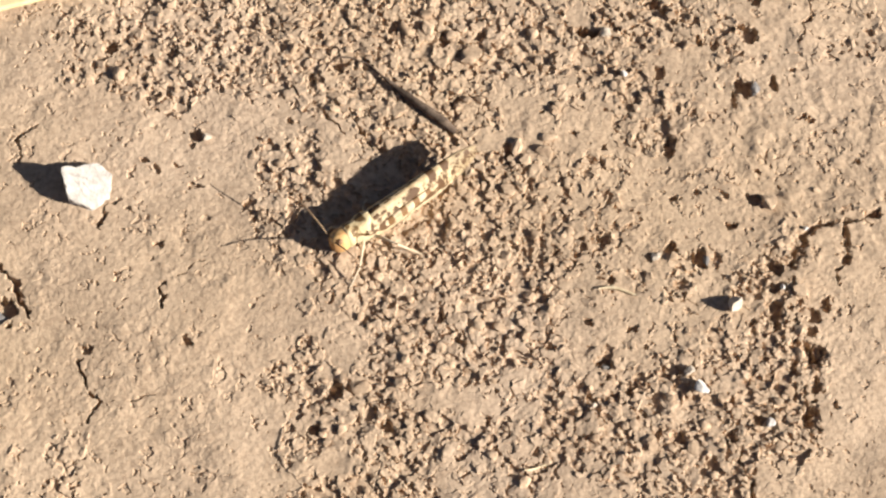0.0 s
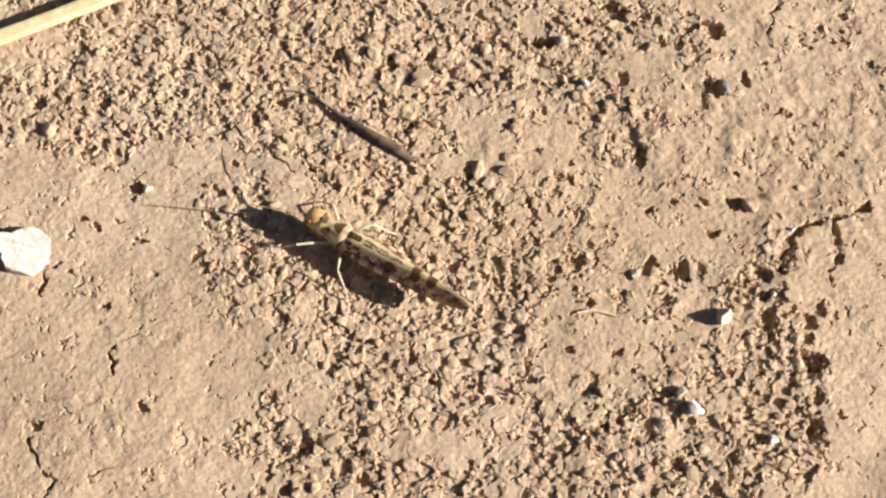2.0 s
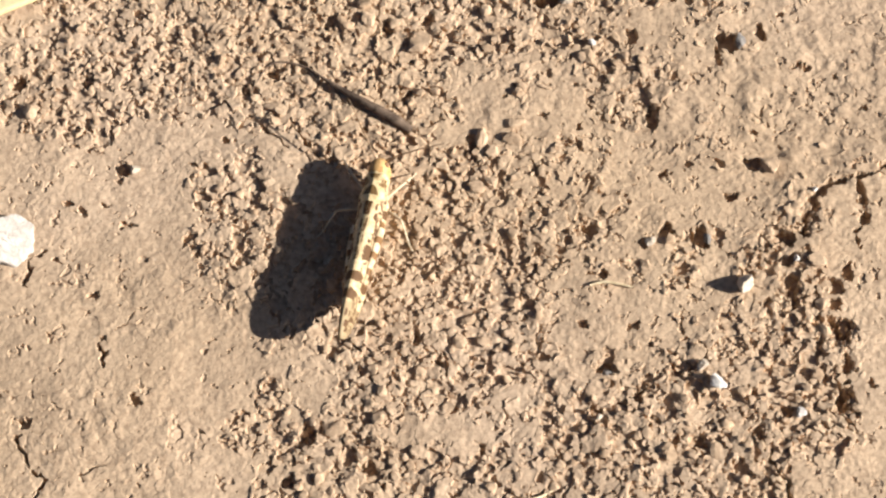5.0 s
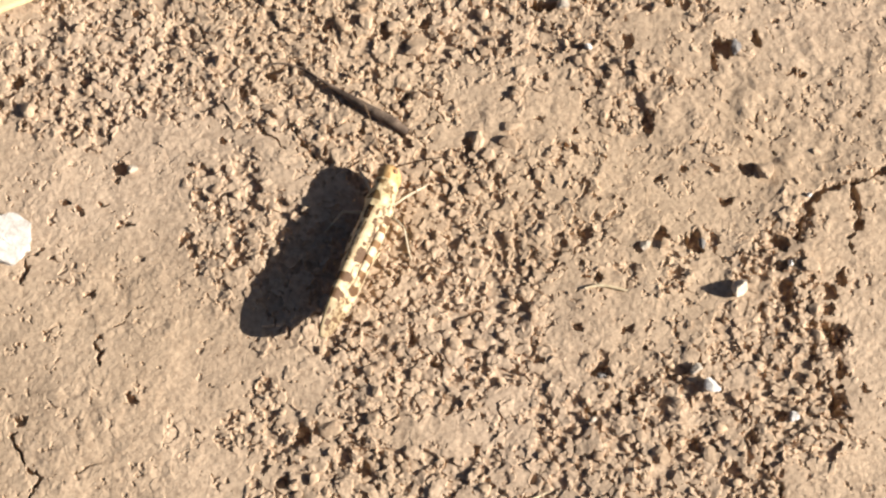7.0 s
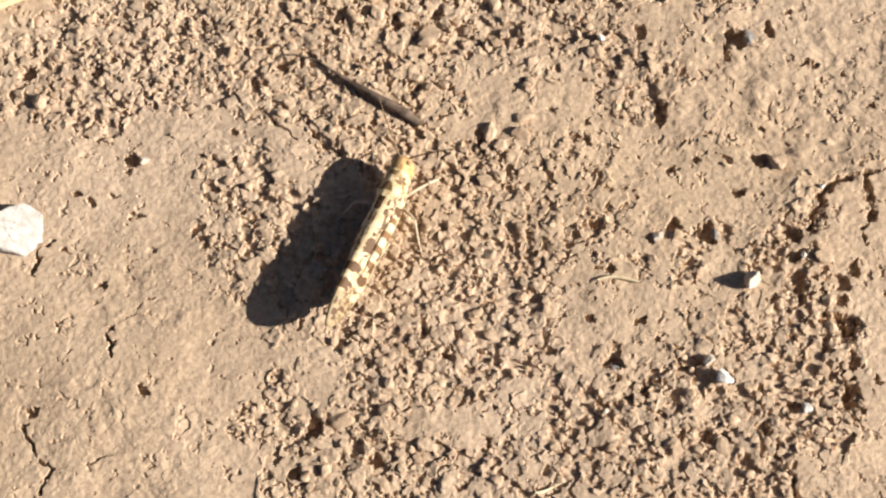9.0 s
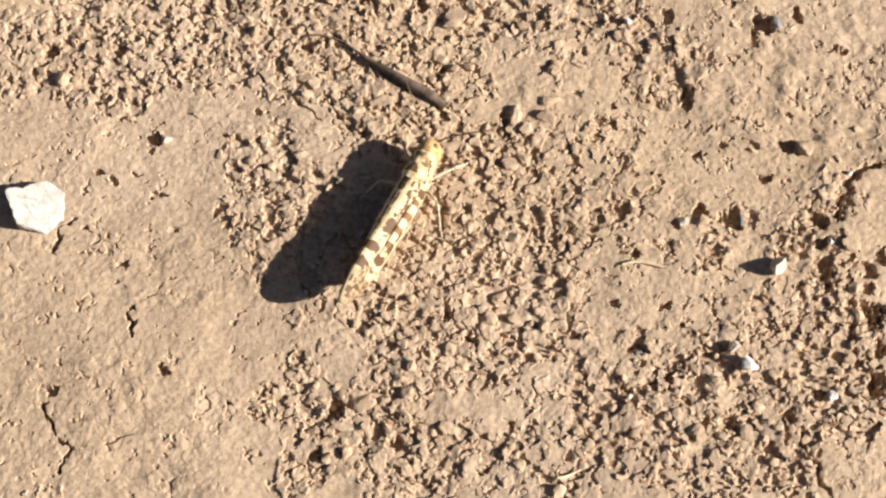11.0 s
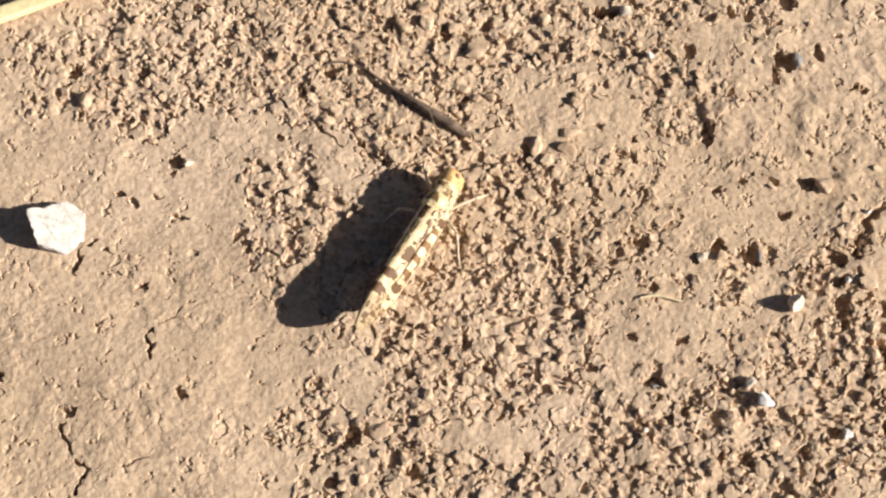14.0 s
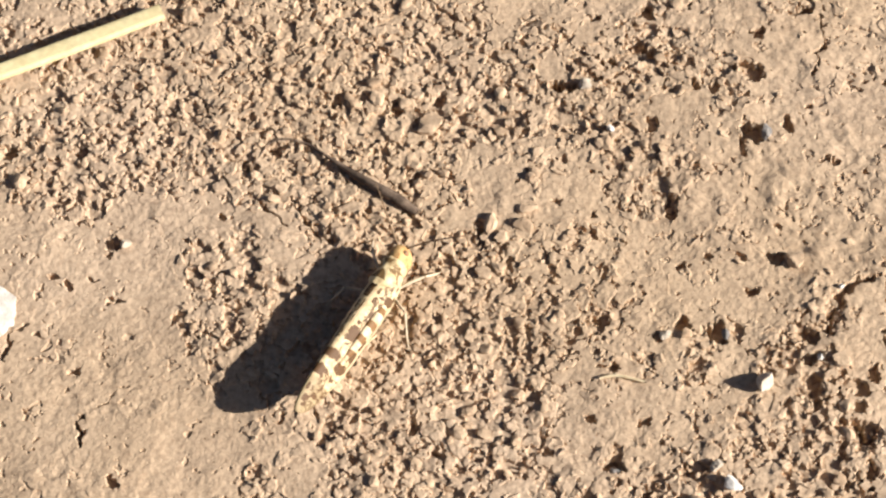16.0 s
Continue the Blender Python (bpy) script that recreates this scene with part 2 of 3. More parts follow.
# ---- the ground's relief (millimetres) ----
def slabs(x, y, size, seed, share, low, high, tilt=0.35):
    """Broken flat fragments lying about: convex pieces with straight sides and tilted tops, one in a cell where chance allows.
    Returns the height of the highest piece over each place, or -9 between them."""
    x, y = (x / size).astype(np.float32), (y / size).astype(np.float32)
    ix, iy = np.floor(x).astype(np.int32), np.floor(y).astype(np.int32)
    ox, oy = int(ix.min()) - 1, int(iy.min()) - 1
    nx, ny = int(ix.max()) - ox + 2, int(iy.max()) - oy + 2
    rng = np.random.default_rng(seed)
    table = rng.uniform(size=(nx * ny, 9)).astype(np.float32)
    sides = 5
    turn = ((np.arange(sides) + rng.uniform(-0.32, 0.32, (nx * ny, sides))) * 2 * np.pi / sides + 6.28 * table[:, :1]).astype(np.float32)
    reach = ((0.30 + 0.36 * table[:, 1:2]) * rng.uniform(0.65, 1.15, (nx * ny, sides))).astype(np.float32)
    nc, ns = np.cos(turn) / reach, np.sin(turn) / reach
    top = low + (high - low) * table[:, 2]
    lean_x, lean_y = tilt * (table[:, 3] - 0.5) * 2, tilt * (table[:, 4] - 0.5) * 2
    best = np.full(x.shape, -9.0, np.float32)
    for dx in (-1, 0, 1):
        for dy in (-1, 0, 1):
            cell = (ix + dx - ox) * ny + (iy + dy - oy)
            ax = x - (ix + dx) - table[cell, 5]
            ay = y - (iy + dy) - table[cell, 6]
            far = nc[cell, 0] * ax + ns[cell, 0] * ay
            for k in range(1, sides):
                far = np.maximum(far, nc[cell, k] * ax + ns[cell, k] * ay)
            high_here = top[cell] + size * (lean_x[cell] * ax + lean_y[cell] * ay) - 0.10 * np.clip((far - 0.8) / 0.2, 0, 1)
            best = np.where((far < 1) & (table[cell, 7] < share) & (high_here > best), high_here, best)
    return best


def chips(x, y, size, seed, missing, tilt=0.5, gap=0.10):
    """Broken crust: angular chips with level or tilted tops, narrow gaps between them, some chips missing. About -1.2 to 0.6."""
    x, y = x / size, y / size
    ix, iy = np.floor(x), np.floor(y)
    first, second = np.full_like(x, 9.0), np.full_like(x, 9.0)
    top = np.zeros_like(x)
    for dx in (-1, 0, 1):
        for dy in (-1, 0, 1):
            cx, cy = ix + dx, iy + dy
            ax, ay = x - cx - 0.08 - 0.84 * chance(cx, cy, seed), y - cy - 0.08 - 0.84 * chance(cx, cy, seed + 1)
            far = 0.62 * np.maximum(np.abs(ax), np.abs(ay)) + 0.38 * (np.abs(ax + 0.35 * ay) + np.abs(ay - 0.35 * ax))
            lean = tilt * ((chance(cx, cy, seed + 2) - 0.5) * ax + (chance(cx, cy, seed + 3) - 0.5) * ay) * 2
            high = np.where(chance(cx, cy, seed + 4) < missing, -1.0, (chance(cx, cy, seed + 5) - 0.5) * 0.5 + lean)
            nearer = far < first
            second = np.where(nearer, first, np.minimum(second, far))
            top = np.where(nearer, high, top)
            first = np.where(nearer, far, first)
    return top - 0.45 * (1 - step(0, gap, second - first)) * (top > -0.9)


# Crumbled patches and hard crust: centre, half sizes, how strongly.
CRUMBLED = [(-70, 43, 42, 19, 1.15), (-40, 70, 62, 26, 1.1), (-10, 46, 32, 24, 0.7), (-47, 3, 17, 21, 0.85), (0, -6, 26, 38, 0.80),
            (-7, -52, 40, 18, 0.5), (60, -45, 34, 22, 0.8), (82, -6, 8, 16, 0.9), (43, 44, 13, 15, 0.3), (12, 62, 30, 12, 0.35), (24, 12, 14, 12, 0.35), (32, 42, 20, 24, 0.25), (86, -25, 14, 20, 0.6), (78, -21, 17, 12, 0.6), (46, 74, 18, 8, 0.6), (-10, -90, 80, 20, 0.6), (-100, 33, 14, 5, 0.5)]
CRUST = [(-84, -22, 42, 40, 1.3), (-98, 6, 42, 21, 1.0), (-98, 80, 9, 6, 0.9), (-105, 55, 9, 6, 0.9), (-52, 27, 20, 6, 1.0), (40, -17, 17, 7, 0.85), (65, 15, 24, 11, 0.5),
         (106, -20, 15, 45, 1.2), (82, 44, 28, 24, 0.45), (-62, -65, 22, 20, 0.9), (92, -62, 17, 15, 1.1), (-2, -45, 13, 6, 0.8), (6, 37, 9, 9, 0.7), (30, 37, 14, 11, 0.6), (18, 66, 7, 7, 0.6), (40, 55, 7, 6, 0.5)]
# Holes and breaks in the crust, some dug in place of shadows beside clods: place, width, length, depth.
PITS = [(51.3, 5.8, 3.4, 3.1, 2.6), (58.8, 3.9, 3.9, 5.4, 2.8), (66.1, 14.5, 3.6, 2.3, 2.2), (66.6, 55.2, 5.5, 5.4, 3.0), (74.2, 58.1, 2.3, 4.9, 2.4), (48.2, 34.8, 3.4, 5.7, 2.2), (6.5, 27.0, 2.8, 5.6, 1.8), (23.5, 65.8, 5.7, 2.9, 2.6), (88.9, -35.8, 2.8, 5.0, 2.0), (79.0, -7.8, 3.2, 6.5, 2.0), (57.2, -45.2, 4.0, 3.6, 1.8), (54.4, -27.9, 4.6, 3.6, 1.5), (37.0, -28.8, 5.7, 2.9, 2.2), (-14.2, 57.2, 2.6, 5.6, 1.6), (-28.4, 58.3, 2.0, 3.6, 1.5)]
HOLES = [(-28.5, -45.8, 4.2, 5.3, 2.2), (76.7, -37.9, 2.6, 2.4, 1.5), (70.3, -43.4, 2.8, 3.0, 1.5), (66.4, -50.8, 3.2, 4.2, 1.5), (51.6, -46.0, 2.3, 4.1, 1.8), (78.6, -1.4, 3.4, 2.1, 1.7), (88.2, -17.9, 3.1, 3.4, 1.7), (84.9, -22.1, 2.1, 4.6, 1.5), (-18.7, 29.6, 2.1, 1.6, 1.4), (-47.1, 39.2, 1.8, 3.2, 1.5), (-40.7, 44.7, 2.5, 3.9, 1.7), (45.6, 1.8, 2.3, 1.8, 1.2), (-75.0, 15.5, 1.4, 1.1, 1.0), (43.6, 56.0, 2.7, 4.1, 1.7), (64.4, 51.3, 1.8, 4.6, 1.4)]
RIMS = [(89.3, -7.3, 4.2, 4.4, 2.0), (90.1, -18.5, 4.2, 6.2, 2.4), (86.1, -16.1, 5.0, 2.2, 1.8), (90.6, -26.4, 2.6, 4.8, 2.0), (89.6, -33.6, 3.2, 5.0, 2.2)]
NICKS = [(-74.2, 18.4, 3.0, 3.0, 1.8), (-86.1, 9.3, 2.3, 1.9, 1.4), (-82.7, 7.4, 2.1, 1.8, 1.2), (-77.9, 9.3, 2.3, 1.5, 1.2), (-72.0, 4.0, 3.4, 1.5, 1.5), (-87.3, -5.0, 2.1, 1.5, 1.2), (-87.4, -23.0, 1.7, 1.9, 1.2), (-66.7, -38.8, 2.7, 2.7, 1.6), (-90.8, -44.7, 2.3, 1.8, 1.4), (-78.2, -13.4, 3.0, 1.9, 1.3), (71.8, 31.0, 1.6, 1.7, 1.5), (77.7, 27.5, 1.6, 1.4, 1.4), (97.9, 37.9, 1.8, 1.7, 1.5), (91.7, 46.0, 1.3, 1.4, 1.3), (33.5, 5.7, 3.4, 2.6, 2.0), (34.8, -5.7, 3.9, 1.7, 2.0)]
DENTS = [(23.5, -26.1, 2.6, 1.7, 1.6), (31.9, -18.3, 2.3, 1.4, 1.6), (43.1, -17.9, 2.9, 1.7, 1.6), (46.9, -22.6, 2.1, 1.7, 1.6), (-15.2, -53.3, 3.6, 2.6, 2.0), (-32.3, -56.7, 3.4, 2.6, 2.0), (-50.9, 26.3, 1.8, 2.0, 1.6), (-113.5, -37.5, 6.5, 8.0, 2.4), (-45.2, -47.7, 1.8, 1.4, 1.2), (-51.6, -45.2, 1.0, 1.1, 1.2), (31.5, 32.0, 1.0, 2.3, 1.5), (71.6, 22.7, 3.6, 3.1, 1.6), (95.8, -30.6, 1.8, 2.3, 1.5), (85.1, 48.9, 2.6, 1.7, 1.5), (-84.5, 41.0, 3.1, 2.9, 2.0), (-100.4, 39.7, 3.9, 3.7, 2.4)]
# The first hollow, like (23.5, 65.8) above, stands in for a pebble's shadow.
BREAKS = [(23.0, 65.3, 5.3, 2.9, 2.4), (65.8, 71.7, 6.0, 4.6, 2.4), (67.6, 82.5, 3.5, 3.1, 2.0), (34.3, 72.4, 3.7, 2.6, 2.2), (39.6, 77.7, 5.0, 2.8, 2.2), (43.5, 75.6, 3.7, 3.4, 2.4), (41.9, 87.3, 4.0, 4.2, 2.4), (29.6, 85.1, 3.7, 2.0, 1.8), (78.8, 89.7, 3.0, 2.9, 2.0), (57.6, 66.5, 2.6, 2.6, 1.8), (53.3, 67.5, 2.2, 2.4, 1.8)]
CHIPPED = [(77.4, 4.2, 4.9, 3.8, 2.0), (82.9, 4.8, 2.4, 2.0, 1.6), (50.8, 19.4, 2.9, 2.5, 1.8), (56.2, 22.1, 1.9, 1.4, 1.3), (44.3, -34.7, 2.1, 3.8, 1.6), (35.4, -38.9, 2.9, 2.3, 1.8), (41.1, -36.7, 2.1, 1.4, 1.4), (79.4, -12.1, 2.3, 3.4, 2.0), (92.0, -4.0, 2.2, 4.6, 2.2),
           (88.4, -11.9, 2.9, 3.4, 1.6), (76.7, -21.2, 2.0, 2.6, 1.6), (85.6, -30.2, 1.4, 3.0, 1.8), (-4.7, 60.3, 2.2, 2.6, 1.6), (70.3, -33.7, 2.1, 1.7, 1.5), (73.6, -12.2, 2.7, 1.7, 1.5), (-8.9, 39.5, 2.4, 3.2, 1.6)]
SCARS = [(14.1, 39.5, 1.9, 1.4, 1.3), (22.9, 34.8, 1.6, 1.4, 1.3), (78.9, 63.3, 1.4, 1.4, 1.3), (85.5, 73.5, 1.7, 1.3, 1.3), (97.1, 70.8, 1.7, 1.7, 1.4), (82.5, 49.2, 2.0, 2.3, 1.5), (-5.3, -22.4, 1.7, 3.2, 1.6), (-0.4, -27.9, 2.7, 2.0, 1.6), (9.6, -47.9, 2.0, 3.2, 1.6), (2.8, -54.0, 2.7, 1.7, 1.5)]
# Cracks: their course, width and depth.
CRACKS = []
CRACKS.append(([(82.4, 6.5), (85.0, 13.8), (87.8, 17.5), (93.1, 19.9), (98.4, 21.1), (105.1, 24.0)], 1.8, 2.4))
CRACKS.append(([(95.5, 20.0), (96.2, 14.9), (96.9, 10.6), (94.6, 6.2), (95.1, 1.9)], 1.4, 2.2))
CRACKS.append(([(-92.2, -47.1), (-91.0, -51.0), (-89.2, -54.3), (-85.7, -57.8), (-86.8, -63.2)], 0.9, 2.0))
CRACKS.append(([(-75.6, -24.7), (-74.2, -27.4), (-74.5, -30.1)], 1.0, 2.0))
CRACKS.append(([(-72.4, -21.3), (-69.7, -19.4), (-68.2, -17.3), (-66.1, -16.5)], 0.5, 1.2))
CRACKS.append(([(73.6, -48.0), (75.1, -53.2), (76.5, -56.9), (78.2, -60.7)], 1.1, 2.2))
CRACKS.append(([(-115.4, 14.6), (-119.4, 9.6), (-117.4, 6.7), (-117.8, 3.0)], 0.8, 1.8))
CRACKS.append(([(-116.3, -25.2), (-110.8, -31.4), (-106.6, -38.0)], 1.3, 2.4))
CRACKS.append(([(82.9, 88.1), (82.5, 80.3), (80.1, 71.5)], 0.7, 1.6))
CRACKS.append(([(-90.8, -2.8), (-93.9, -7.8), (-94.4, -11.0)], 0.8, 1.6))
CRACKS.append(([(-36.3, 32.5), (-33.7, 26.9), (-29.6, 23.3), (-24.6, 21.2)], 1.9, 2.2))
CRACKS.append(([(-45.4, 33.2), (-39.7, 27.4), (-36.2, 24.1)], 0.5, 1.2))
CRACKS.append(([(-78.2, -56.7), (-76.0, -54.4), (-72.5, -53.2)], 0.5, 1.0))
CRACKS.append(([(21.3, 1.0), (25.2, -1.7), (29.0, -3.7)], 0.5, 1.2))
CRACKS.append(([(84.2, -37.7), (88.5, -38.9), (91.6, -40.8)], 0.8, 1.6))
CRACKS.append(([(84.7, -20.8), (89.8, -19.8), (92.4, -16.9)], 0.8, 1.6))
CRACKS.append(([(87.3, -27.4), (89.3, -34.0), (91.7, -37.9)], 0.8, 1.8))
CRACKS.append(([(-108.8, -33.5), (-107.1, -36.9)], 0.9, 2.0))


def crumbled(x, y):
    """How crumbled the soil is, from 0 (crust) to 1."""
    wx, wy = x + 9 * fractal(x, y, 14, 61), y + 9 * fractal(x, y, 14, 71)
    total = np.full_like(x, 0.30)
    for cx, cy, rx, ry, much in CRUMBLED:
        total += much * (1 - step(0.55, 1.25, np.hypot((wx - cx) / rx, (wy - cy) / ry)))
    for cx, cy, rx, ry, much in CRUST:
        total -= much * (1 - step(0.6, 1.2, np.hypot((wx - cx) / rx, (wy - cy) / ry)))
    return step(0.05, 1.0, total + 0.9 * fractal(x, y, 9, 81, 4))


def relief(x, y):
    rough = crumbled(x, y)
    # the hard crust: swells, thin flakes with worn edges, a fine grain
    h = 1.2 * fractal(x, y, 38, 5, 3) + 0.26 * fractal(x, y, 9, 15, 3)
    wx, wy = x + 0.5 * fractal(x, y, 2.2, 91, 4), y + 0.5 * fractal(x, y, 2.2, 95, 4)
    ux, uy = 0.82 * wx + 0.57 * wy, 0.82 * wy - 0.57 * wx
    flaky = step(-0.22, 0.22, fractal(x, y, 15, 165, 3))
    h += (0.06 + 0.11 * flaky) * chips(wx + 1.2 * fractal(x, y, 4, 167, 3), wy + 1.2 * fractal(x, y, 4, 168, 3), 5.2, 160, 0.0, 0.35, 0.002)
    h += (0.05 + 0.11 * flaky) * chips(ux + 0.6 * fractal(x, y, 1.6, 341, 3), uy, 2.1, 340, 0.0, 0.6, 0.002)
    h += 0.09 * fractal(x, y, 0.9, 25, 3) + 0.24 * fractal(x, y, 4.2, 360, 3) * (0.6 + 0.8 * flaky)
    lumpy = 1 - step(0.5, 1.2, np.hypot((x - 88) / 38, (y - 48) / 50))
    h += lumpy * 0.62 * fractal(x + 0.6 * y, y - 0.3 * x, 6, 55, 3)
    # where the crust has broken up: bare hollows with fragments of all sizes lying in them
    torn = chips(wx, wy, 1.6, 120, 0.0, 0.25, 0.001) + 0.9 * fractal(wx, wy, 3.4, 310, 3) + 0.5 * fractal(ux, uy, 1.1, 320, 2)
    shares = np.array([0.0, 0.004, 0.01, 0.02, 0.04, 0.07, 0.1, 0.15, 0.2, 0.3, 0.4, 0.5, 0.6, 0.7, 0.8, 0.9, 1.0])
    levels = np.quantile(torn, shares)
    share = 0.034 + 0.05 * step(-0.1, 0.25, fractal(x, y, 12, 330, 2)) + 0.62 * step(0.12, 0.95, rough)
    gone = 1 - step(-0.02, 0.02, torn - np.interp(share, shares, levels))
    deep = 0.42 + 0.36 * step(0.1, 0.6, rough)
    floor = -deep * gone * (0.8 + 0.5 * fractal(x, y, 2.6, 371, 3)) + gone * 0.16 * fractal(wx, wy, 0.8, 375, 2)
    jx, jy = x + 0.8 * fractal(x, y, 2.0, 191, 4), y + 0.8 * fractal(x, y, 2.0, 195, 4)
    vx, vy = 0.82 * jx + 0.57 * jy, 0.82 * jy - 0.57 * jx
    bits = np.maximum(slabs(jx, jy, 6.0, 401, 0.30, -0.10, 0.24, 0.08), slabs(vx + 3, vy, 3.8, 402, 0.60, -0.30, 0.30, 0.18))
    bits = np.maximum(bits, slabs(jx, jy + 5, 2.4, 403, 0.60, -0.50, 0.32, 0.30))
    bits = np.maximum(bits, slabs(vx, vy, 1.5, 404, 0.38, -0.80, 0.10, 0.4))
    ripped = chips(jx, jy, 2.1, 420, 0.0, 0.3, 0.001) + 0.85 * fractal(jx, jy, 4.6, 430, 3) + 0.3 * fractal(vx, vy, 1.1, 440, 2)
    void = 1 - step(-0.02, 0.02, ripped - np.interp(0.30 * step(0.25, 1.0, rough), shares, np.quantile(ripped, shares)))
    bits = bits + 0.14 * fractal(x, y, 1.2, 411, 3) + 0.2 * fractal(x, y, 7, 413, 2)
    broken = step(0.10, 0.35, rough + 0.25 * fractal(x, y, 5, 385, 3)) > 0.5
    h += np.where(broken, np.minimum(np.maximum(floor, bits), 0.6 - void * (1.35 + 0.5 * fractal(x, y, 2.0, 445, 2))), floor)
    for px, py, w, l, deep, torn in [(*p, 0.75) for p in PITS] + [(*p, 1.0) for p in (*HOLES, *NICKS, *DENTS, *BREAKS, *RIMS, *CHIPPED, *SCARS)]:
        near = (np.abs(x - px) < w) & (np.abs(y - py) < l)
        bx, by = x[near], y[near]
        jag = 0.9 * chips(bx, by, 1.3, 205, 0.3, 0.2, 0.02)
        u, v = (bx - px + 1.3 * torn * fractal(bx, by, 1.6, 201, 3)) / (w * 0.46), (by - py + 1.3 * torn * fractal(bx, by, 1.6, 211, 3)) / (l * 0.46)
        edge = (np.abs(u) ** 3 + np.abs(v) ** 3) ** (1 / 3) + 0.35 * torn * jag
        h[near] -= deep * 0.85 * (1 - step(0.85, 1.02, edge))
    for course, wide, deep in CRACKS:
        pts = smooth_rows(course, 5 * len(course))
        near = (x > pts[:, 0].min() - 3) & (x < pts[:, 0].max() + 3) & (y > pts[:, 1].min() - 3) & (y < pts[:, 1].max() + 3)
        bx, by = x[near], y[near]
        wide = wide * np.clip(0.75 + 1.5 * fractal(bx, by, 2.4, 241, 2), 0.15, 1.6)
        bx, by = bx + 1.7 * fractal(bx, by, 2.6, 221, 4), by + 1.7 * fractal(bx, by, 2.6, 231, 4)
        far = np.full_like(bx, 9.0)
        for a, b in zip(pts[:-1], pts[1:]):
            d = b - a
            k = np.clip(((bx - a[0]) * d[0] + (by - a[1]) * d[1]) / (d @ d), 0, 1)
            far = np.minimum(far, np.hypot(bx - a[0] - k * d[0], by - a[1] - k * d[1]))
        h[near] -= deep * (1 - step(0.25, 0.75, far / wide))
    return h


def ground_lines(low, high, gap):
    """Even lines between low and high, then ever wider ones out to the horizon."""
    out = gap * 1.4 ** np.arange(1, 38)
    return np.concatenate([low - np.cumsum(out)[::-1], np.arange(low, high, gap), high + np.cumsum(out)])


GX, GY = ground_lines(-139.0, 117.0, 0.2), ground_lines(-90.0, 99.0, 0.2)
gx, gy = np.meshgrid(GX, GY)
inside = 1 - step(0, 25, np.maximum(np.maximum(-139 - gx, gx - 117), np.maximum(-90 - gy, gy - 99)))
GZ = np.zeros_like(gx)
core = inside > 0
GZ[core] = relief(gx[core], gy[core]) * inside[core]
ground = new("ground", mesh_of("ground", np.stack([gx, gy, GZ], -1).reshape(-1, 3), grid_faces(len(GY), len(GX)), SOIL, False))
tagged(ground, "dry tan crusted soil with crumbled patches, pits and cracks", "ground", kind="structure")


def level_at(x, y):
    """The ground's height at places, by its own mesh."""
    x, y = np.asarray(x, float), np.asarray(y, float)
    i, j = np.clip(np.searchsorted(GX, x) - 1, 0, len(GX) - 2), np.clip(np.searchsorted(GY, y) - 1, 0, len(GY) - 2)
    fx, fy = (x - GX[i]) / (GX[i + 1] - GX[i]), (y - GY[j]) / (GY[j + 1] - GY[j])
    return (GZ[j, i] * (1 - fx) + GZ[j, i + 1] * fx) * (1 - fy) + (GZ[j + 1, i] * (1 - fx) + GZ[j + 1, i + 1] * fx) * fy


# ---- loose crumbs: too many to count ----
def scatter_crumbs(count, low, high, level, seed):
    rng = np.random.default_rng(seed)
    x, y = rng.uniform(-135, 113, count * 6), rng.uniform(-88, 98, count * 6)
    keep = rng.uniform(size=len(x)) < crumbled(x, y) ** 2
    x, y = x[keep][:count], y[keep][:count]
    n = len(x)
    size = low + (high - low) * rng.uniform(size=n) ** 2.2
    q = np.stack([np.ones(n), rng.normal(0, 0.22, n), rng.normal(0, 0.22, n), np.tan(rng.uniform(-1.5, 1.5, n))], 1)
    q /= np.linalg.norm(q, axis=1, keepdims=True)
    a, b, c, d = q.T
    turn = np.stack([1 - 2 * (c * c + d * d), 2 * (b * c - a * d), 2 * (b * d + a * c), 2 * (b * c + a * d), 1 - 2 * (b * b + d * d), 2 * (c * d - a * b),
                     2 * (b * d - a * c), 2 * (c * d + a * b), 1 - 2 * (b * b + c * c)], 1).reshape(n, 3, 3)
    shapes = [rock(seed * 50 + k, level, 7, 0.08)[0] for k in range(8)]
    f = BALLS[level][1]
    stretch = rng.uniform(0.8, 1.5, (n, 3)) * (1.1, 1.1, 0.5)
    v = np.stack(shapes)[rng.integers(0, 8, n)] * stretch[:, None] * (size / 2)[:, None, None]
    v = np.einsum("nij,nkj->nki", turn, v)
    v[:, :, 0] += x[:, None]
    v[:, :, 1] += y[:, None]
    v[:, :, 2] += (level_at(x, y) + size * 0.1)[:, None]
    faces = f[None] + (np.arange(n) * len(shapes[0]))[:, None, None]
    return v.reshape(-1, 3), faces.reshape(-1, 3)


fine_v, fine_f = scatter_crumbs(500, 0.5, 1.4, 2, 3)
crumbs = new("soil_crumbs", mesh_of("soil_crumbs", fine_v, fine_f, CRUMB, False))
tagged(crumbs, "fine loose crumbs of dry tan soil", "soil crumbs", kind="stuff")


